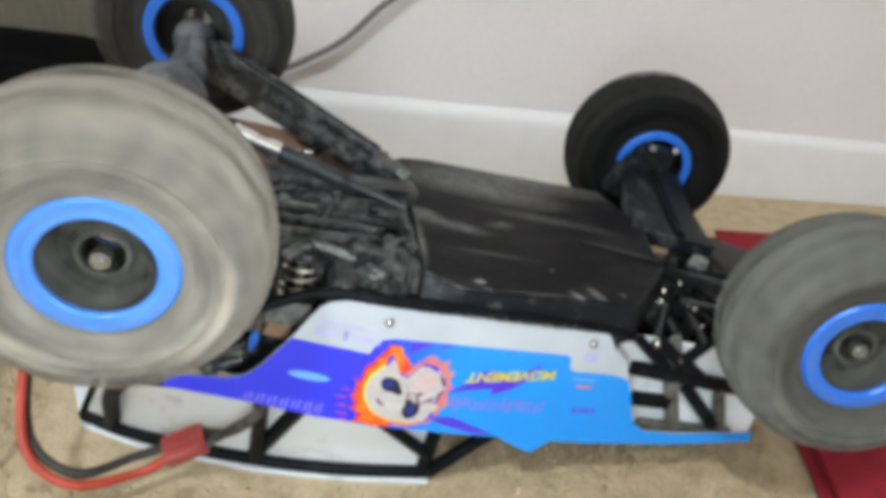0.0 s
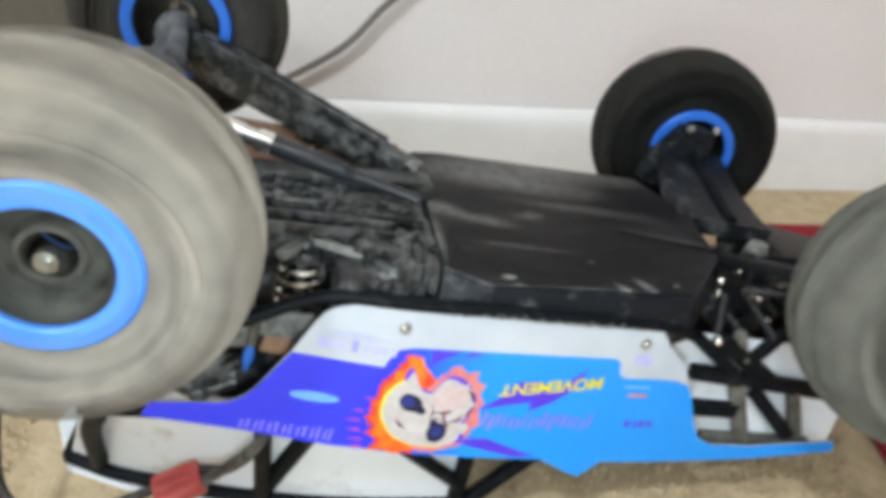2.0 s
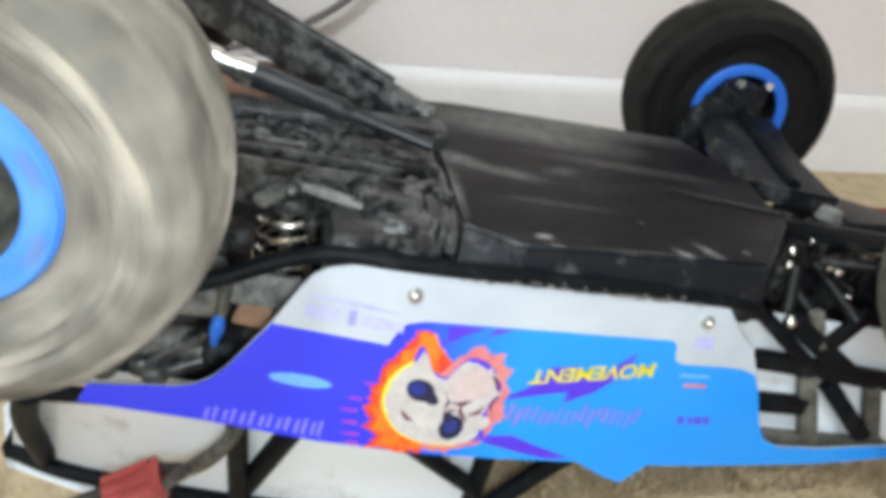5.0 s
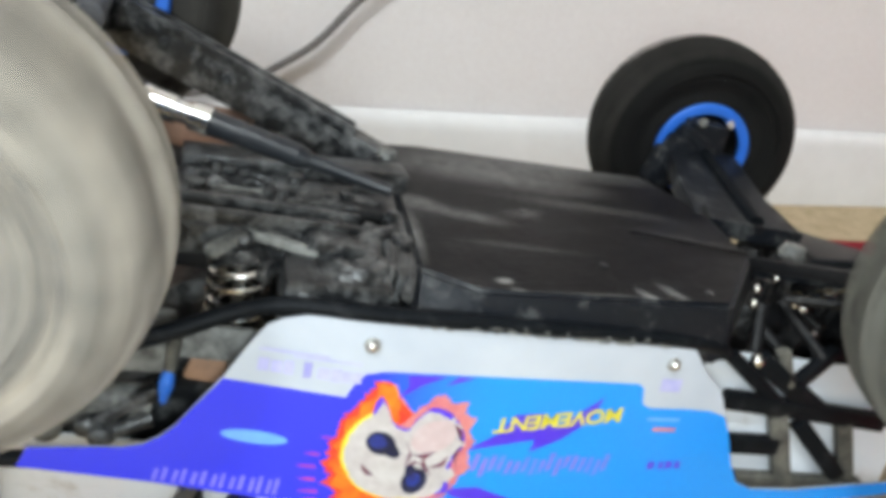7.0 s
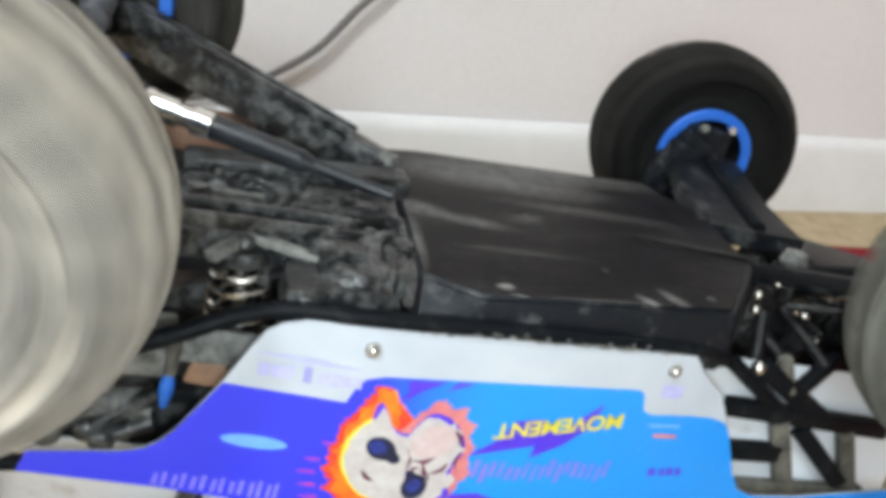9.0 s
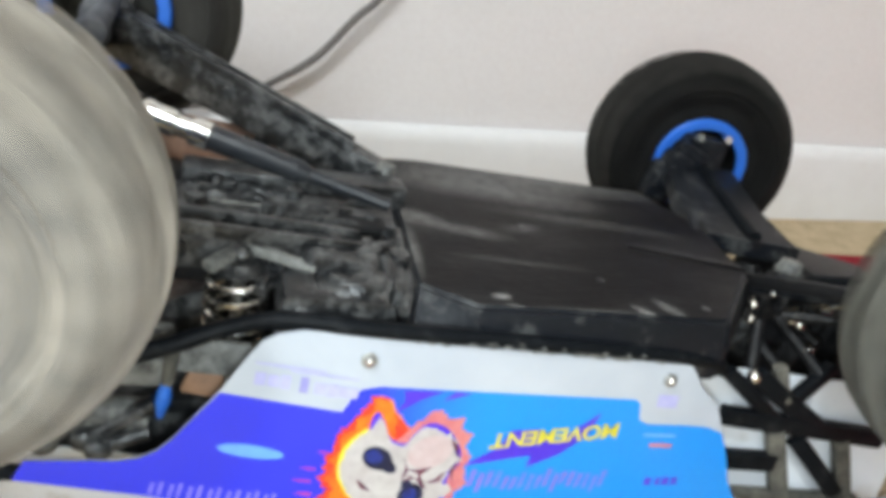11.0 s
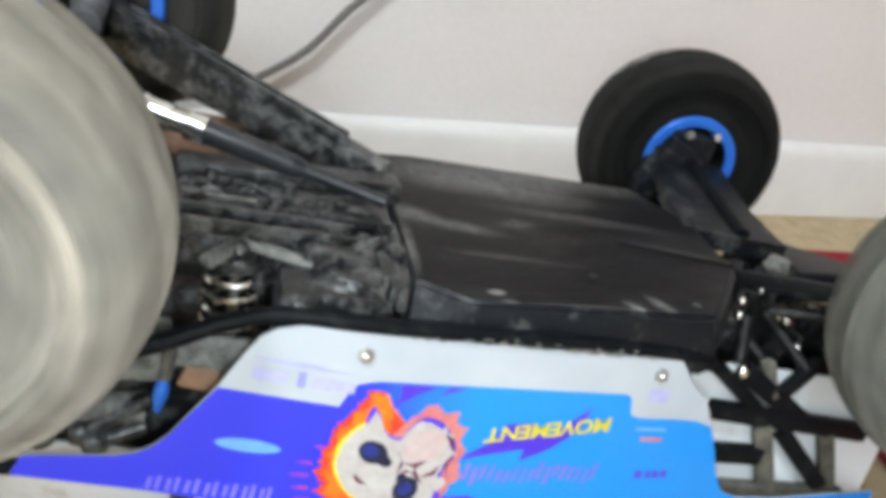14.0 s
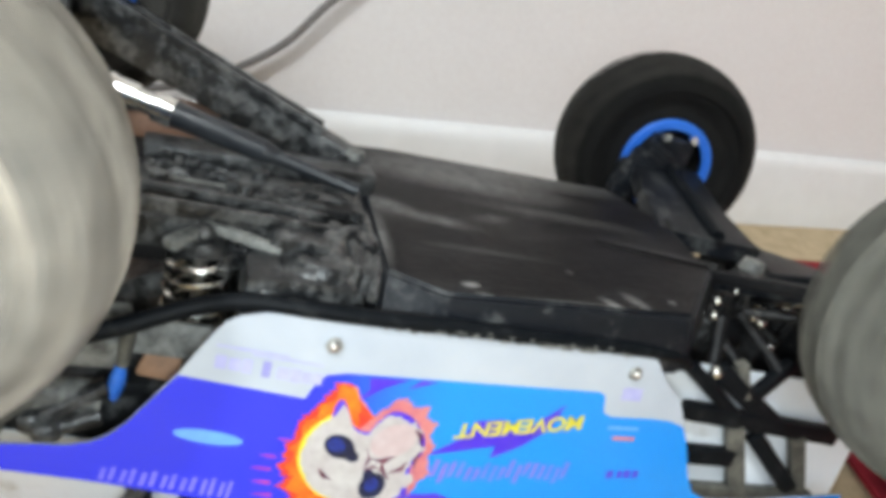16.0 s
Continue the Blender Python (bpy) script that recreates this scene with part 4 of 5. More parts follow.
            rows.append([p.lerp(top, j / 6) + Vector((0, 0.0016 * math.sin(math.pi * j / 6), 0)) for j in range(7)])
        if sgn < 0:
            rows = [[Vector((p.x, 2 * MID - p.y, p.z)) for p in row] for row in rows]
        for w in (0.0, 0.0010):
            grid = [[bm.verts.new(p + Vector((0, w * sgn, 0))) for p in row] for row in rows]
            for k in range(n - 1):
                for j in range(6):
                    bm.faces.new((grid[k][j], grid[k + 1][j], grid[k + 1][j + 1], grid[k][j + 1]))
        part("cab_side_sheet", bm, M_ROOF, car, "white dirty polycarbonate cab side")
    # white inner sheets of the bonnet
    for sgn in (1, -1):
        m = (lambda x, y, z: (x, y, z)) if sgn > 0 else (lambda x, y, z: (x, 2 * MID - y, z))
        bm = bmesh.new()
        slab(bm, [(0.100, 0.0), (0.215, 0.0), (0.215, 1.0), (0.100, 1.0)], lambda u, v, w: m(u, -0.0442 - 0.0063 * v + w, -0.051 - 0.065 * v), 0.0015)
        part("bonnet_sheet", bm, M_ROOF, car, "white polycarbonate bonnet sheet", smooth=False)


cage()

# -- the printed side panel --
PN = Vector((0.081, -0.979, 0.188)).normalized()


def on_panel(x, z, w=0.0):
    """A point of the near side panel's outer face, lifted by w."""
    y = -0.0728 + (0.081 * (x - 0.0132) + 0.188 * (z + 0.0699)) / 0.979
    return Vector((x, y, z)) + PN * w


PANEL = [(-0.0735, -0.0405), (-0.066, -0.0388), (0.000, -0.0388), (0.0735, -0.0395), (0.0790, -0.0408), (0.0830, -0.0450), (0.0870, -0.0500), (0.0965, -0.0570), (0.0990, -0.0610),
         (0.1060, -0.0740), (0.1126, -0.0890), (0.1180, -0.0970), (0.1270, -0.1005), (0.1500, -0.1010), (0.2050, -0.0975), (0.2060, -0.1035), (0.1500, -0.1085), (0.0900, -0.1105),
         (0.0660, -0.1105), (0.0610, -0.1150), (0.0560, -0.1185), (0.0480, -0.1160), (0.0339, -0.1094), (0.0000, -0.1085), (-0.0293, -0.1070), (-0.0673, -0.1028), (-0.1058, -0.0959),
         (-0.1425, -0.0908), (-0.1400, -0.0846), (-0.1230, -0.0843), (-0.1150, -0.0843), (-0.1090, -0.0832), (-0.1045, -0.0808), (-0.1005, -0.0770), (-0.0883, -0.0600), (-0.0812, -0.0478), (-0.0778, -0.0430)]


def sheet(name, outline, lift, material, parent, label="", thick=0.0001):
    bm = bmesh.new()
    slab(bm, outline, lambda u, v, w: on_panel(u, v, lift * 0.4 + w if lift > 0 else lift + w), thick)
    return part(name, bm, material, parent, label, smooth=False)


def side_panel():
    panel = sheet("side_panel", PANEL, -0.0012, M_WHITE, car, "white side panel printed in indigo, azure and flames", 0.0012)
    ink = [(-0.0883, -0.0605), (-0.0496, -0.0655), (-0.0470, -0.0600), (-0.0441, -0.0572), (-0.038, -0.0560), (0.0590, -0.0560), (0.0615, -0.0575), (0.0630, -0.0640), (0.0669, -0.0656), (0.0850, -0.0655),
           (0.0950, -0.0660), (0.1022, -0.0682)] + PANEL[9:34] + [(-0.0950, -0.0695)]
    sheet("print", ink, 0.0003, M_INK, panel, "indigo to azure printed film")
    # lilac lines on the white top and bars for small print
    for k, (x, z, l, h, m) in enumerate(((-0.068, -0.0510, 0.022, 0.0007, M_LILAC), (-0.057, -0.0530, 0.022, 0.0006, M_LILAC), (-0.0770, -0.0552, 0.0034, 0.0042, M_LILAC), (-0.0730, -0.0557, 0.0034, 0.0038, M_LILAC), (-0.0692, -0.0560, 0.0030, 0.0044, M_LILAC), (-0.0632, -0.0566, 0.0026, 0.0052, M_VIOLET_FADE),
                                         (-0.0580, -0.0576, 0.0038, 0.0036, M_LILAC), (-0.0540, -0.0580, 0.0032, 0.0042, M_LILAC), (-0.0505, -0.0584, 0.0030, 0.0034, M_LILAC), (-0.0470, -0.0587, 0.0030, 0.0036, M_LILAC),
                                         (0.0730, -0.0560, 0.0090, 0.0050, M_LILAC), (0.0740, -0.0700, 0.014, 0.0010, M_PALEBLUE), (0.0755, -0.0742, 0.010, 0.0014, M_ROSE),
                                         (0.0745, -0.0895, 0.0030, 0.0030, M_VIOLET), (0.0790, -0.0895, 0.0020, 0.0030, M_VIOLET), (0.0825, -0.0893, 0.0030, 0.0030, M_VIOLET), (0.0865, -0.0892, 0.0024, 0.0030, M_VIOLET))):
        slope = -0.09 if x < 0 else 0.0
        sheet("print_bar", [(x + a * l / 2, z + b * h / 2 + slope * a * l / 2) for a, b in ((-1, -1), (1, -1), (1, 1), (-1, 1))], 0.0007, m, panel)
    # oval badge
    sheet("badge", [(-0.0764 + 0.0105 * math.cos(a) - 0.0, -0.0800 + 0.0022 * math.sin(a) - 0.0013 * math.cos(a)) for a in (k * math.tau / 24 for k in range(24))], 0.0007, M_PALEBLUE, panel, "pale blue oval badge")
    # pale bars where the maker's word stands
    x = -0.1055
    for wdt, hgt in ((0.0052, 0.0046), (0.0050, 0.0050), (0.0056, 0.0052), (0.0050, 0.0052), (0.0056, 0.0050), (0.0050, 0.0062), (0.0046, 0.0060)):
        zc = -0.0930 - 0.135 * (x + 0.1055)
        for k in (0.0, 0.5):
            u, h = x + k * wdt, hgt * (1.0 if k else 0.86)
            sheet("print_bar", [(u, zc - h / 2), (u + wdt * 0.26, zc - h / 2 - 0.0003), (u + wdt * 0.26 + 0.0008, zc + h / 2 - 0.0003), (u + 0.0008, zc + h / 2)], 0.0007, M_SOFTINDIGO, panel)
        x += wdt + 0.0006
    # violet streaks
    for pts in ([(-0.030, -0.0568), (-0.016, -0.0566), (-0.024, -0.0600), (-0.033, -0.0660), (-0.029, -0.0610)], [(-0.012, -0.0565), (-0.006, -0.0568), (-0.016, -0.0600)],
                [(-0.004, -0.0840), (0.008, -0.0770), (0.012, -0.0700), (0.022, -0.0690), (0.031, -0.0735), (0.0460, -0.0620), (0.0424, -0.0714), (0.0325, -0.0790), (0.0208, -0.0842), (0.0219, -0.0794), (0.0098, -0.0815)],
                [(-0.008, -0.0990), (0.004, -0.0985), (0.016, -0.1030), (0.030, -0.1075), (0.020, -0.1080), (0.006, -0.1050), (-0.006, -0.1020)]):
        sheet("streak", pts, 0.0007, M_VIOLET, panel)
    # thin magenta licks that trail behind the emblem
    for x, z, l in ((-0.0575, -0.0858, 0.0080), (-0.0590, -0.0902, 0.0100), (-0.0580, -0.0950, 0.0090), (-0.0570, -0.0995, 0.0100), (-0.0560, -0.1030, 0.0080), (-0.0535, -0.0800, 0.0060)):
        l *= 0.7
        sheet("streak", [(x - l / 2, z + 0.0004), (x, z + 0.0007), (x + l / 2, z + 0.0004), (x + l / 2, z - 0.0008), (x, z - 0.0004)], 0.0009, M_MAGENTA, panel)
    # emblem: flames round a pale disc with two dark ovals
    rnd = random.Random(11)
    flame = [(-0.0388, -0.0590), (-0.0335, -0.0601), (-0.0310, -0.0650), (-0.0251, -0.0700), (-0.0199, -0.0649), (-0.0150, -0.0629), (-0.0117, -0.0660), (-0.0070, -0.0655), (-0.0072, -0.0700), (-0.0030, -0.0715),
             (-0.0042, -0.0760), (-0.0010, -0.0800), (-0.0034, -0.0850), (-0.0008, -0.0905), (-0.0046, -0.0945), (-0.0060, -0.0990), (-0.0101, -0.1030), (-0.0207, -0.1062), (-0.0338, -0.1060), (-0.0495, -0.1046), (-0.0463, -0.1001),
             (-0.0515, -0.0968), (-0.0495, -0.0930), (-0.0538, -0.0891), (-0.0510, -0.0866), (-0.0522, -0.0813), (-0.0500, -0.0790), (-0.0498, -0.0730), (-0.0465, -0.0710), (-0.0440, -0.0660), (-0.0411, -0.0640)]
    cx, cz = -0.0277, -0.0850

    def ragged(points, reach, pull, steps=4):
        """Breaks an outline into uneven licks that lean backwards."""
        out = []
        for p, q in zip(points, points[1:] + points[:1]):
            for k in range(steps):
                x, z = p[0] + (q[0] - p[0]) * k / steps, p[1] + (q[1] - p[1]) * k / steps
                f = reach * rnd.uniform(-1, 1) * (1.6 if k % 2 else 0.5)
                l = math.hypot(x - cx, z - cz)
                out.append((x + (x - cx) / l * f - (pull * abs(f) if x < cx else 0.0), max(-0.1078, z + (z - cz) / l * f)))
        return out

    sheet("flame", ragged(flame[:18] + [(-0.0300, -0.1050), (-0.0300, -0.0700)], 0.0008, 0.0), 0.0011, M_ROSE, panel, "faded rose printed flames")
    sheet("flame", ragged([flame[-1]] + flame[:4] + [(-0.0300, -0.0760), (-0.0300, -0.1062)] + flame[18:-1], 0.0007, 1.6), 0.0012, M_RED, panel, "red printed flames")
    sheet("flame", ragged([(cx + (x - cx) * 0.95, cz + (z - cz) * 0.96) for x, z in flame[:3]] + [(-0.0300, -0.0720), (-0.0300, -0.1040)] + [(cx + (x - cx) * 0.90, cz + (z - cz) * 0.95) for x, z in flame[18:]], 0.0006, 1.2), 0.0014, M_ORANGE, panel, "orange printed flames")
    disc = [(-0.0479, -0.0865), (-0.0474, -0.0785), (-0.0434, -0.0728), (-0.0396, -0.0702), (-0.0379, -0.0655), (-0.0350, -0.0690), (-0.0322, -0.0742), (-0.0271, -0.0762), (-0.0246, -0.0727), (-0.0201, -0.0687), (-0.0133, -0.0706),
            (-0.0078, -0.0771), (-0.0071, -0.0828), (-0.0098, -0.0876), (-0.0095, -0.0947), (-0.0108, -0.1000), (-0.0170, -0.1026), (-0.0279, -0.1028), (-0.0394, -0.0989), (-0.0454, -0.0921)]
    glow = [(cx + (x - cx) * 1.0, max(-0.1055, cz + (z - cz) * 0.99)) for x, z in disc]
    sheet("flame", rounded(glow[16:] + glow[:4] + [(-0.0400, -0.0740), (-0.0440, -0.0800), (-0.0440, -0.0900), (-0.0360, -0.0975)], 4), 0.0017, M_YELLOW, panel, "yellow inner flame")
    sheet("outline", rounded([(cx + (x - cx) * 1.05 + 0.0006, cz + (z - cz) * 1.045) for x, z in disc[3:16]] + [(-0.0300, -0.0980), (-0.0380, -0.0800)], 4), 0.0019, M_VIOLET, panel, "violet printed outline")
    disc = [(cx + 0.0005 + (x - cx) * 0.965, cz + (z - cz) * 0.965) for x, z in disc]
    sheet("disc", ragged(rounded(disc, 2), 0.00035, 0.0, 2), 0.0023, M_BONE, panel, "pale cream emblem shape")
    # torn pale shreds and cracks over the far half of the emblem
    for x, z, r in ((-0.0120, -0.0745, 0.0036), (-0.0095, -0.0810, 0.0034), (-0.0125, -0.0880, 0.0030), (-0.0175, -0.0730, 0.0034), (-0.0085, -0.0930, 0.0024)):
        sheet("shred", [(x + r * rnd.uniform(0.5, 1.5) * math.cos(a), z + r * rnd.uniform(0.5, 1.4) * math.sin(a)) for a in (k * math.tau / 11 for k in range(11))], 0.00245, M_BONE, panel)
    for pts in (((-0.0262, -0.0800), (-0.0240, -0.0850), (-0.0252, -0.0900)), ((-0.0252, -0.0900), (-0.0215, -0.0880), (-0.0165, -0.0905)), ((-0.0240, -0.0850), (-0.0195, -0.0862), (-0.0150, -0.0840)),
                ((-0.0165, -0.0905), (-0.0120, -0.0890), (-0.0100, -0.0855)), ((-0.0195, -0.0862), (-0.0185, -0.0905), (-0.0150, -0.0935)), ((-0.0105, -0.0735), (-0.0075, -0.0755), (-0.0060, -0.0810)),
                ((-0.0060, -0.0810), (-0.0080, -0.0860), (-0.0062, -0.0905)), ((-0.0405, -0.0890), (-0.0390, -0.0920), (-0.0350, -0.0935))):
        w = rnd.uniform(0.0004, 0.0009)
        sheet("crack", [(pts[0][0], pts[0][1]), (pts[1][0] - w, pts[1][1] + w), (pts[2][0], pts[2][1]), (pts[1][0] + w, pts[1][1] - w)], 0.0029, M_CRACK, panel)

    def oval(name, x, z, a0, b0, tilt, lift, m):
        t = radians(tilt)
        pts = [(x + a0 * math.cos(a) * math.cos(t) - b0 * math.sin(a) * math.sin(t), z + a0 * math.cos(a) * math.sin(t) + b0 * math.sin(a) * math.cos(t)) for a in (k * math.tau / 20 for k in range(20))]
        sheet(name, pts, lift, m, panel)

    oval("dark_oval", -0.0350, -0.0812, 0.0056, 0.0040, -25, 0.0028, M_DARKINK)
    oval("dark_oval", -0.0208, -0.0954, 0.0046, 0.0050, -20, 0.0028, M_DARKINK)
    oval("dark_oval", -0.0308, -0.0842, 0.0034, 0.0021, -32, 0.0027, M_DARKINK)
    oval("dark_oval", -0.0226, -0.0917, 0.0030, 0.0020, -58, 0.0027, M_DARKINK)
    oval("blue_dot", -0.0362, -0.0806, 0.0032, 0.0024, -25, 0.0031, M_EYE)
    oval("blue_dot", -0.0212, -0.0948, 0.0024, 0.0027, -20, 0.0031, M_EYE)
    oval("rose_patch", -0.0168, -0.0785, 0.0082, 0.0060, 20, 0.0026, mat("rose_ink", (0.60, 0.50, 0.50), 0.35, second=(0.58, 0.40, 0.40), scale=120))
    # faded word in rose, drawn as bars
    for k in range(18):
        x, h = -0.004 + k * 0.0033, 0.0052 + 0.0026 * rnd.random()
        zc = -0.0895 + 0.0012 * rnd.uniform(-1, 1) + 0.006 * (x - 0.02)
        sheet("print_bar", [(x, zc - h / 2), (x + 0.0020, zc - h / 2 + 0.0006), (x + 0.0032, zc + h / 2), (x + 0.0012, zc + h / 2)], 0.0009, M_FADED, panel)
    # the yellow word, upside down with the car
    data = bpy.data.curves.new("word", "FONT")
    data.body, data.size, data.extrude, data.shear = "MOVEMENT", 0.0098, 0.0001, 0.15
    data.align_x, data.align_y, data.space_character = "CENTER", "CENTER", 0.98
    data.offset = 0.00018
    tmp = bpy.data.objects.new("word", data)
    scene.collection.objects.link(tmp)
    mesh = bpy.data.meshes.new_from_object(tmp.evaluated_get(bpy.context.evaluated_depsgraph_get()))
    bpy.data.objects.remove(tmp)
    mesh.materials.clear()
    mesh.materials.append(M_YELLOW)
    word = new("lettering", mesh)
    word.parent = panel
    word["label"] = "yellow printed word"
    o = on_panel(0.0300, -0.0705, 0.0014)
    ex = (on_panel(0.0, -0.0741) - on_panel(0.056, -0.0675)).normalized()
    ez = PN
    ey = ez.cross(ex)
    m = Matrix((ex, ey, ez)).transposed().to_4x4()
    m.translation = o
    word.matrix_basis = m @ Matrix.Diagonal((0.98, 0.80, 1, 1))
    for x, z in ((-0.0440, -0.0470), (0.0714, -0.0475)):
        bm = bmesh.new()
        c = on_panel(x, z, 0.0)
        rod(bm, c, c + PN * 0.0009, 0.0027, segments=16)
        screw = part("panel_screw", bm, M_DARKSTEEL, panel, "steel panel screw with washer")
        bm = bmesh.new()
        bmesh.ops.create_uvsphere(bm, u_segments=14, v_segments=8, radius=0.0020, matrix=Matrix.Translation(c + PN * 0.0010))
        part("screw_head", bm, M_STEEL, screw, "bright domed screw head")


def far_panel():
    """The other side panel, its inner face toned brown like shaded carpet."""
    bm = bmesh.new()
    slab(bm, PANEL, lambda u, v, w: (u, 2 * MID - on_panel(u, v).y - w, v), 0.0014)
    part("far_side_panel", bm, M_SHADED_CARPET, car, "back of the far side panel, toned brown like shaded carpet", smooth=False)


# brown of shaded carpet, put into surfaces added behind the shaft
M_SHADED_CARPET = mat("shaded_carpet_brown", (0.26, 0.15, 0.10), 0.5, second=(0.20, 0.115, 0.08), scale=30, amount=0.7)
far_panel()
bm = bmesh.new()
box(bm, (-0.115, 0.070, -0.052), (0.150, 0.003, 0.062), 0.001, (-8, 0, 0))
part("gap_sheet", bm, M_SHADED_CARPET, car, "brown sheet added beside the rear axle, toned like shaded carpet")
# dry crumbs of dust caught along the top edge of the panel
rnd = random.Random(21)
bm = bmesh.new()
for k in range(90):
    x = rnd.triangular(-0.034, 0.076, 0.040)
    a = radians(rnd.triangular(-75, 20, -50))
    c = Vector((x, -0.0700 + 0.0877 * (x + 0.036) - 0.0030 * math.cos(a), -0.0370 - 0.0132 * (x + 0.036) + 0.0030 * math.sin(a)))
    r = rnd.uniform(0.0003, 0.0011)
    bmesh.ops.create_icosphere(bm, subdivisions=1, radius=r, matrix=Matrix.Translation(c) @ Matrix.Diagonal((rnd.uniform(0.8, 2.2), 1, rnd.uniform(0.6, 1), 1)))
part("dust", bm, M_LINK, car, "pale dry dust crumbs")["kind"] = "stuff"
M_FADED = mat("faded_violet_ink", (0.10, 0.23, 0.82), 0.3, second=(0.30, 0.17, 0.62), scale=110, amount=0.9)
side_panel()


def small_fittings():
    bm = bmesh.new()
    rod(bm, (-0.1058, -0.0720, -0.0775), (-0.1054, -0.0725, -0.0715), 0.0011, 0.0024, segments=14)
    rod(bm, (-0.1054, -0.0725, -0.0715), (-0.1051, -0.0728, -0.0680), 0.0024, segments=14)
    rod(bm, (-0.1051, -0.0728, -0.0680), (-0.1048, -0.0730, -0.0640), 0.0024, 0.0015, segments=14)
    part("collar", bm, M_BLUE, car, "blue anodised collar")
    bm = bmesh.new()
    rod(bm, (-0.1046, -0.0725, -0.0645), (-0.1040, -0.0715, -0.0525), 0.0019, 0.0024, segments=12)
    part("strut", bm, M_GREYBAR, car, "dusty grey strut above the collar")
    bm = bmesh.new()
    box(bm, (-0.135, -0.062, -0.062), (0.060, 0.020, 0.012), 0.003, (10, 0, 4))
    rod(bm, (-0.150, -0.070, -0.080), (-0.110, -0.066, -0.082), 0.0055)
    part("lower_link", bm, M_LINK, car)
    for k, (x, y, z, dx, dz) in enumerate(((-0.118, -0.072, -0.082, 0.020, 0.012), (-0.126, -0.070, -0.076, 0.016, -0.010), (-0.116, -0.074, -0.088, 0.014, 0.004), (-0.132, -0.074, -0.084, 0.014, 0.010))):
        bm = bmesh.new()
        rod(bm, (x - dx / 2, y, z - dz / 2), (x + dx / 2, y + 0.004, z + dz / 2), 0.0034 - 0.0003 * k, segments=10)
        bmesh.ops.create_uvsphere(bm, u_segments=10, v_segments=8, radius=0.0048, matrix=Matrix.Translation((x - dx / 2, y, z - dz / 2)))
        part("rod_end", bm, M_GREYBAR if k % 2 else M_DUSTY, car, "dusty rod end")
    # connector and battery lead
    plug_at = pose(-0.1290, -0.0660, -0.1540, 16, -26, 14)
    bm = bmesh.new()
    box(bm, (0, 0, 0), (0.0225, 0.0155, 0.0085), 0.0018)
    for y in (-0.0055, 0.0, 0.0055):
        box(bm, (-0.001, y, 0.0046), (0.0180, 0.0030, 0.0022), 0.0008)
    box(bm, (0.0085, 0, 0.0042), (0.0050, 0.0100, 0.0018), 0.0006)
    bmesh.ops.transform(bm, matrix=plug_at, verts=bm.verts)
    plug = part("battery_plug", bm, M_REDPLUG, car, "red ribbed battery connector")
    for dy, m, lift in ((0.0036, M_BLACKWIRE, 0.0), (-0.0036, M_REDWIRE, -0.002)):
        a = plug_at @ Vector((-0.010, dy, 0))
        bm = bmesh.new()
        tube(bm, [a, plug_at @ Vector((-0.026, dy * 1.2, lift)), Vector((-0.178, -0.0860 + dy, -0.1640)), Vector((-0.203, -0.072 + dy, -0.160)), Vector((-0.214, -0.046 + dy, -0.140)), Vector((-0.214, -0.030 + dy, -0.110)), Vector((-0.205, -0.02, -0.07))], 0.0024, 10, 8)
        part("lead", bm, m, car, "black silicone lead" if dy > 0 else "red silicone lead")
        b = plug_at @ Vector((0.010, dy, 0))
        bm = bmesh.new()
        tube(bm, [b, Vector((-0.1080, -0.0710 + dy * 0.5, -0.1350 - dy * 0.7)), Vector((-0.0980, -0.0790 + dy * 0.4, -0.1150 - dy * 0.6)), Vector((-0.0920, -0.0790, -0.0990)), Vector((-0.0900, -0.0760, -0.0900))], 0.0026, 10, 8)
        part("lead", bm, M_BLACKWIRE if dy > 0 else M_DUSTY, car, "dusty dark lead")


small_fittings()


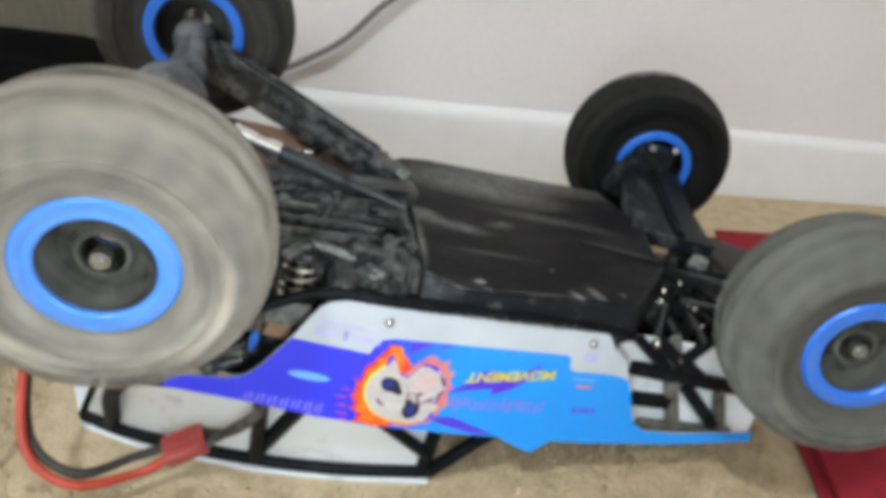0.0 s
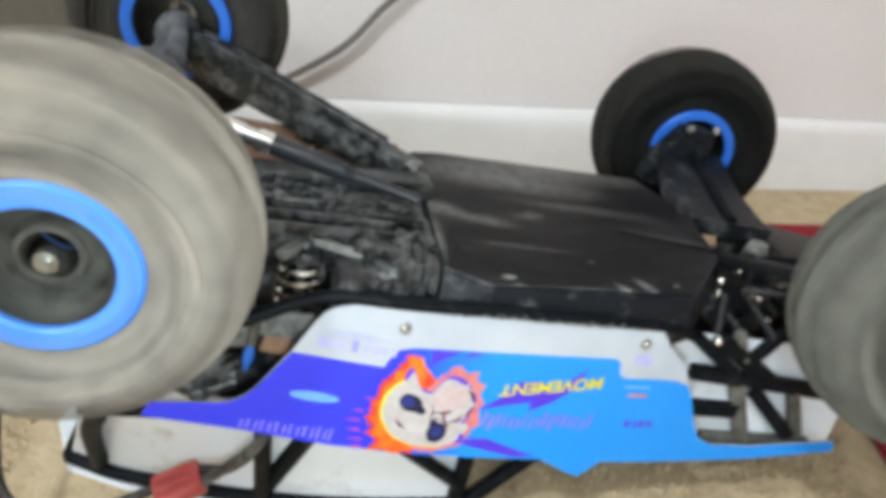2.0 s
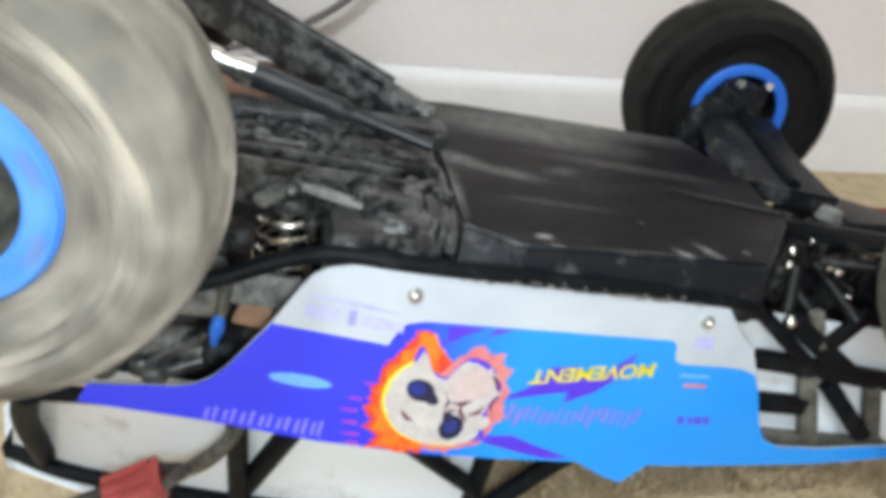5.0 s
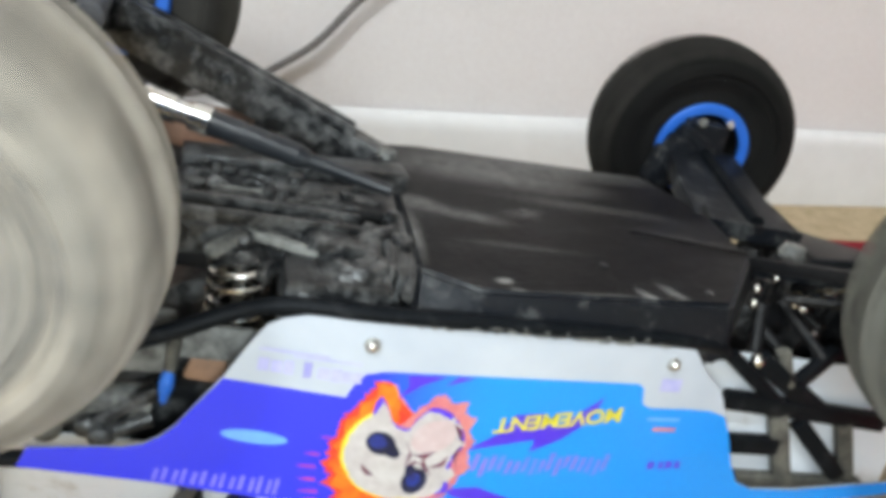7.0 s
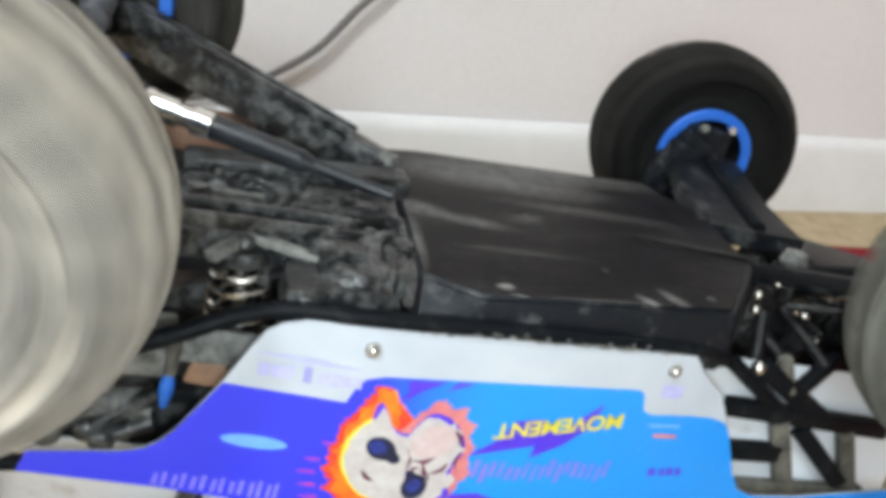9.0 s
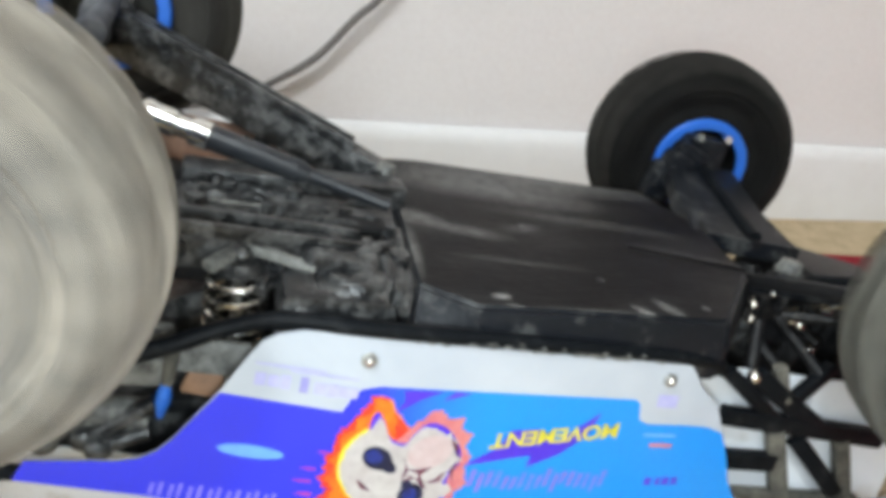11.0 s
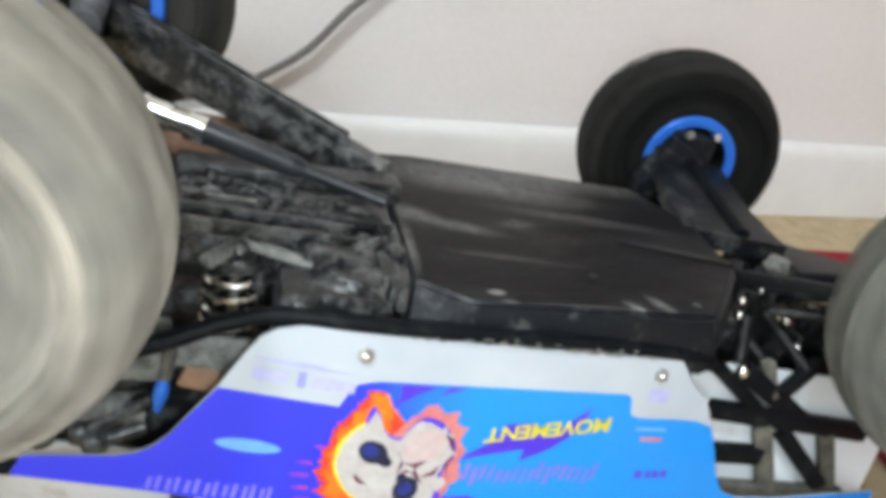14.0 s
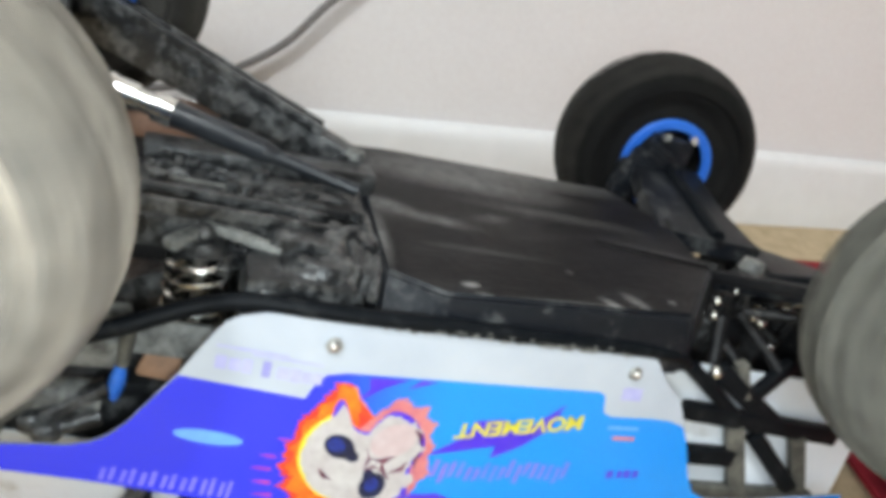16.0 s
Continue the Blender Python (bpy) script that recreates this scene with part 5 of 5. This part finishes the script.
# ---- carpet pile where it is seen close ----
def carpet_pile():
    rnd = random.Random(21)
    inverse = CAR.inverted()
    verts, faces = [], []
    while len(faces) < 26000:
        x, y = rnd.uniform(-0.30, 0.80), rnd.uniform(0.02, 0.46)
        if y < 0.59 and x > 0.278 + (y - 0.1) * 0.375:
            continue
        p = inverse @ Vector((x, y, 0.0))
        if -0.215 < p.x < 0.02 and p.y > -0.068 and p.y < 0.09:
            continue
        if x < -0.08 and y > 0.52:
            continue
        h, a, b = rnd.uniform(0.002, 0.0042), rnd.uniform(0, math.tau), rnd.uniform(0, math.tau)
        w = rnd.uniform(0.0005, 0.0009)
        dx, dy = math.cos(a) * w, math.sin(a) * w
        lx, ly = math.cos(b) * h * 0.5, math.sin(b) * h * 0.5
        n = len(verts)
        verts += [(x - dx, y - dy, -0.0005), (x + dx, y + dy, -0.0005), (x + dx * 0.8 + lx, y + dy * 0.8 + ly, h), (x - dx * 0.8 + lx, y - dy * 0.8 + ly, h)]
        faces.append((n, n + 1, n + 2, n + 3))
    mesh = bpy.data.meshes.new("carpet_pile")
    mesh.from_pydata(verts, [], faces)
    mesh.materials.append(M_CARPET)
    tagged(new("carpet_pile", mesh), "short beige carpet tufts standing on the floor", "carpet", kind="stuff")


carpet_pile()


# ---- motion ----
def spin_rate(t):
    """Degrees that the wheels turn in one step of a thirtieth of a second."""
    marks = [(0.0, 82), (3.20, 82), (3.35, 60), (3.45, 24), (3.56, 4), (3.64, 0.6), (4.5, 0), (4.9, 30), (5.3, 82), (14.08, 82), (14.20, 52), (14.30, 22), (14.40, 7), (14.46, 30), (14.56, 82), (16.2, 82)]
    for (t0, r0), (t1, r1) in zip(marks, marks[1:]):
        if t <= t1:
            return r0 + (r1 - r0) * (t - t0) / (t1 - t0)
    return marks[-1][1]


def motions():
    for (wheel, base), lead in zip(WHEELS, (0.0, 0.1, 0.0, 0.1)):
        sign = -1 if base.to_3x3()[0][0] > 0 else 1
        angle, rows = 0.0, []
        for k in range(0, 481):
            t = k / 30
            rows.append((t, base @ pose(0, 0, 0, 0, sign * angle, 0)))
            angle += spin_rate(t + lead)
        walk(wheel, rows)


motions()
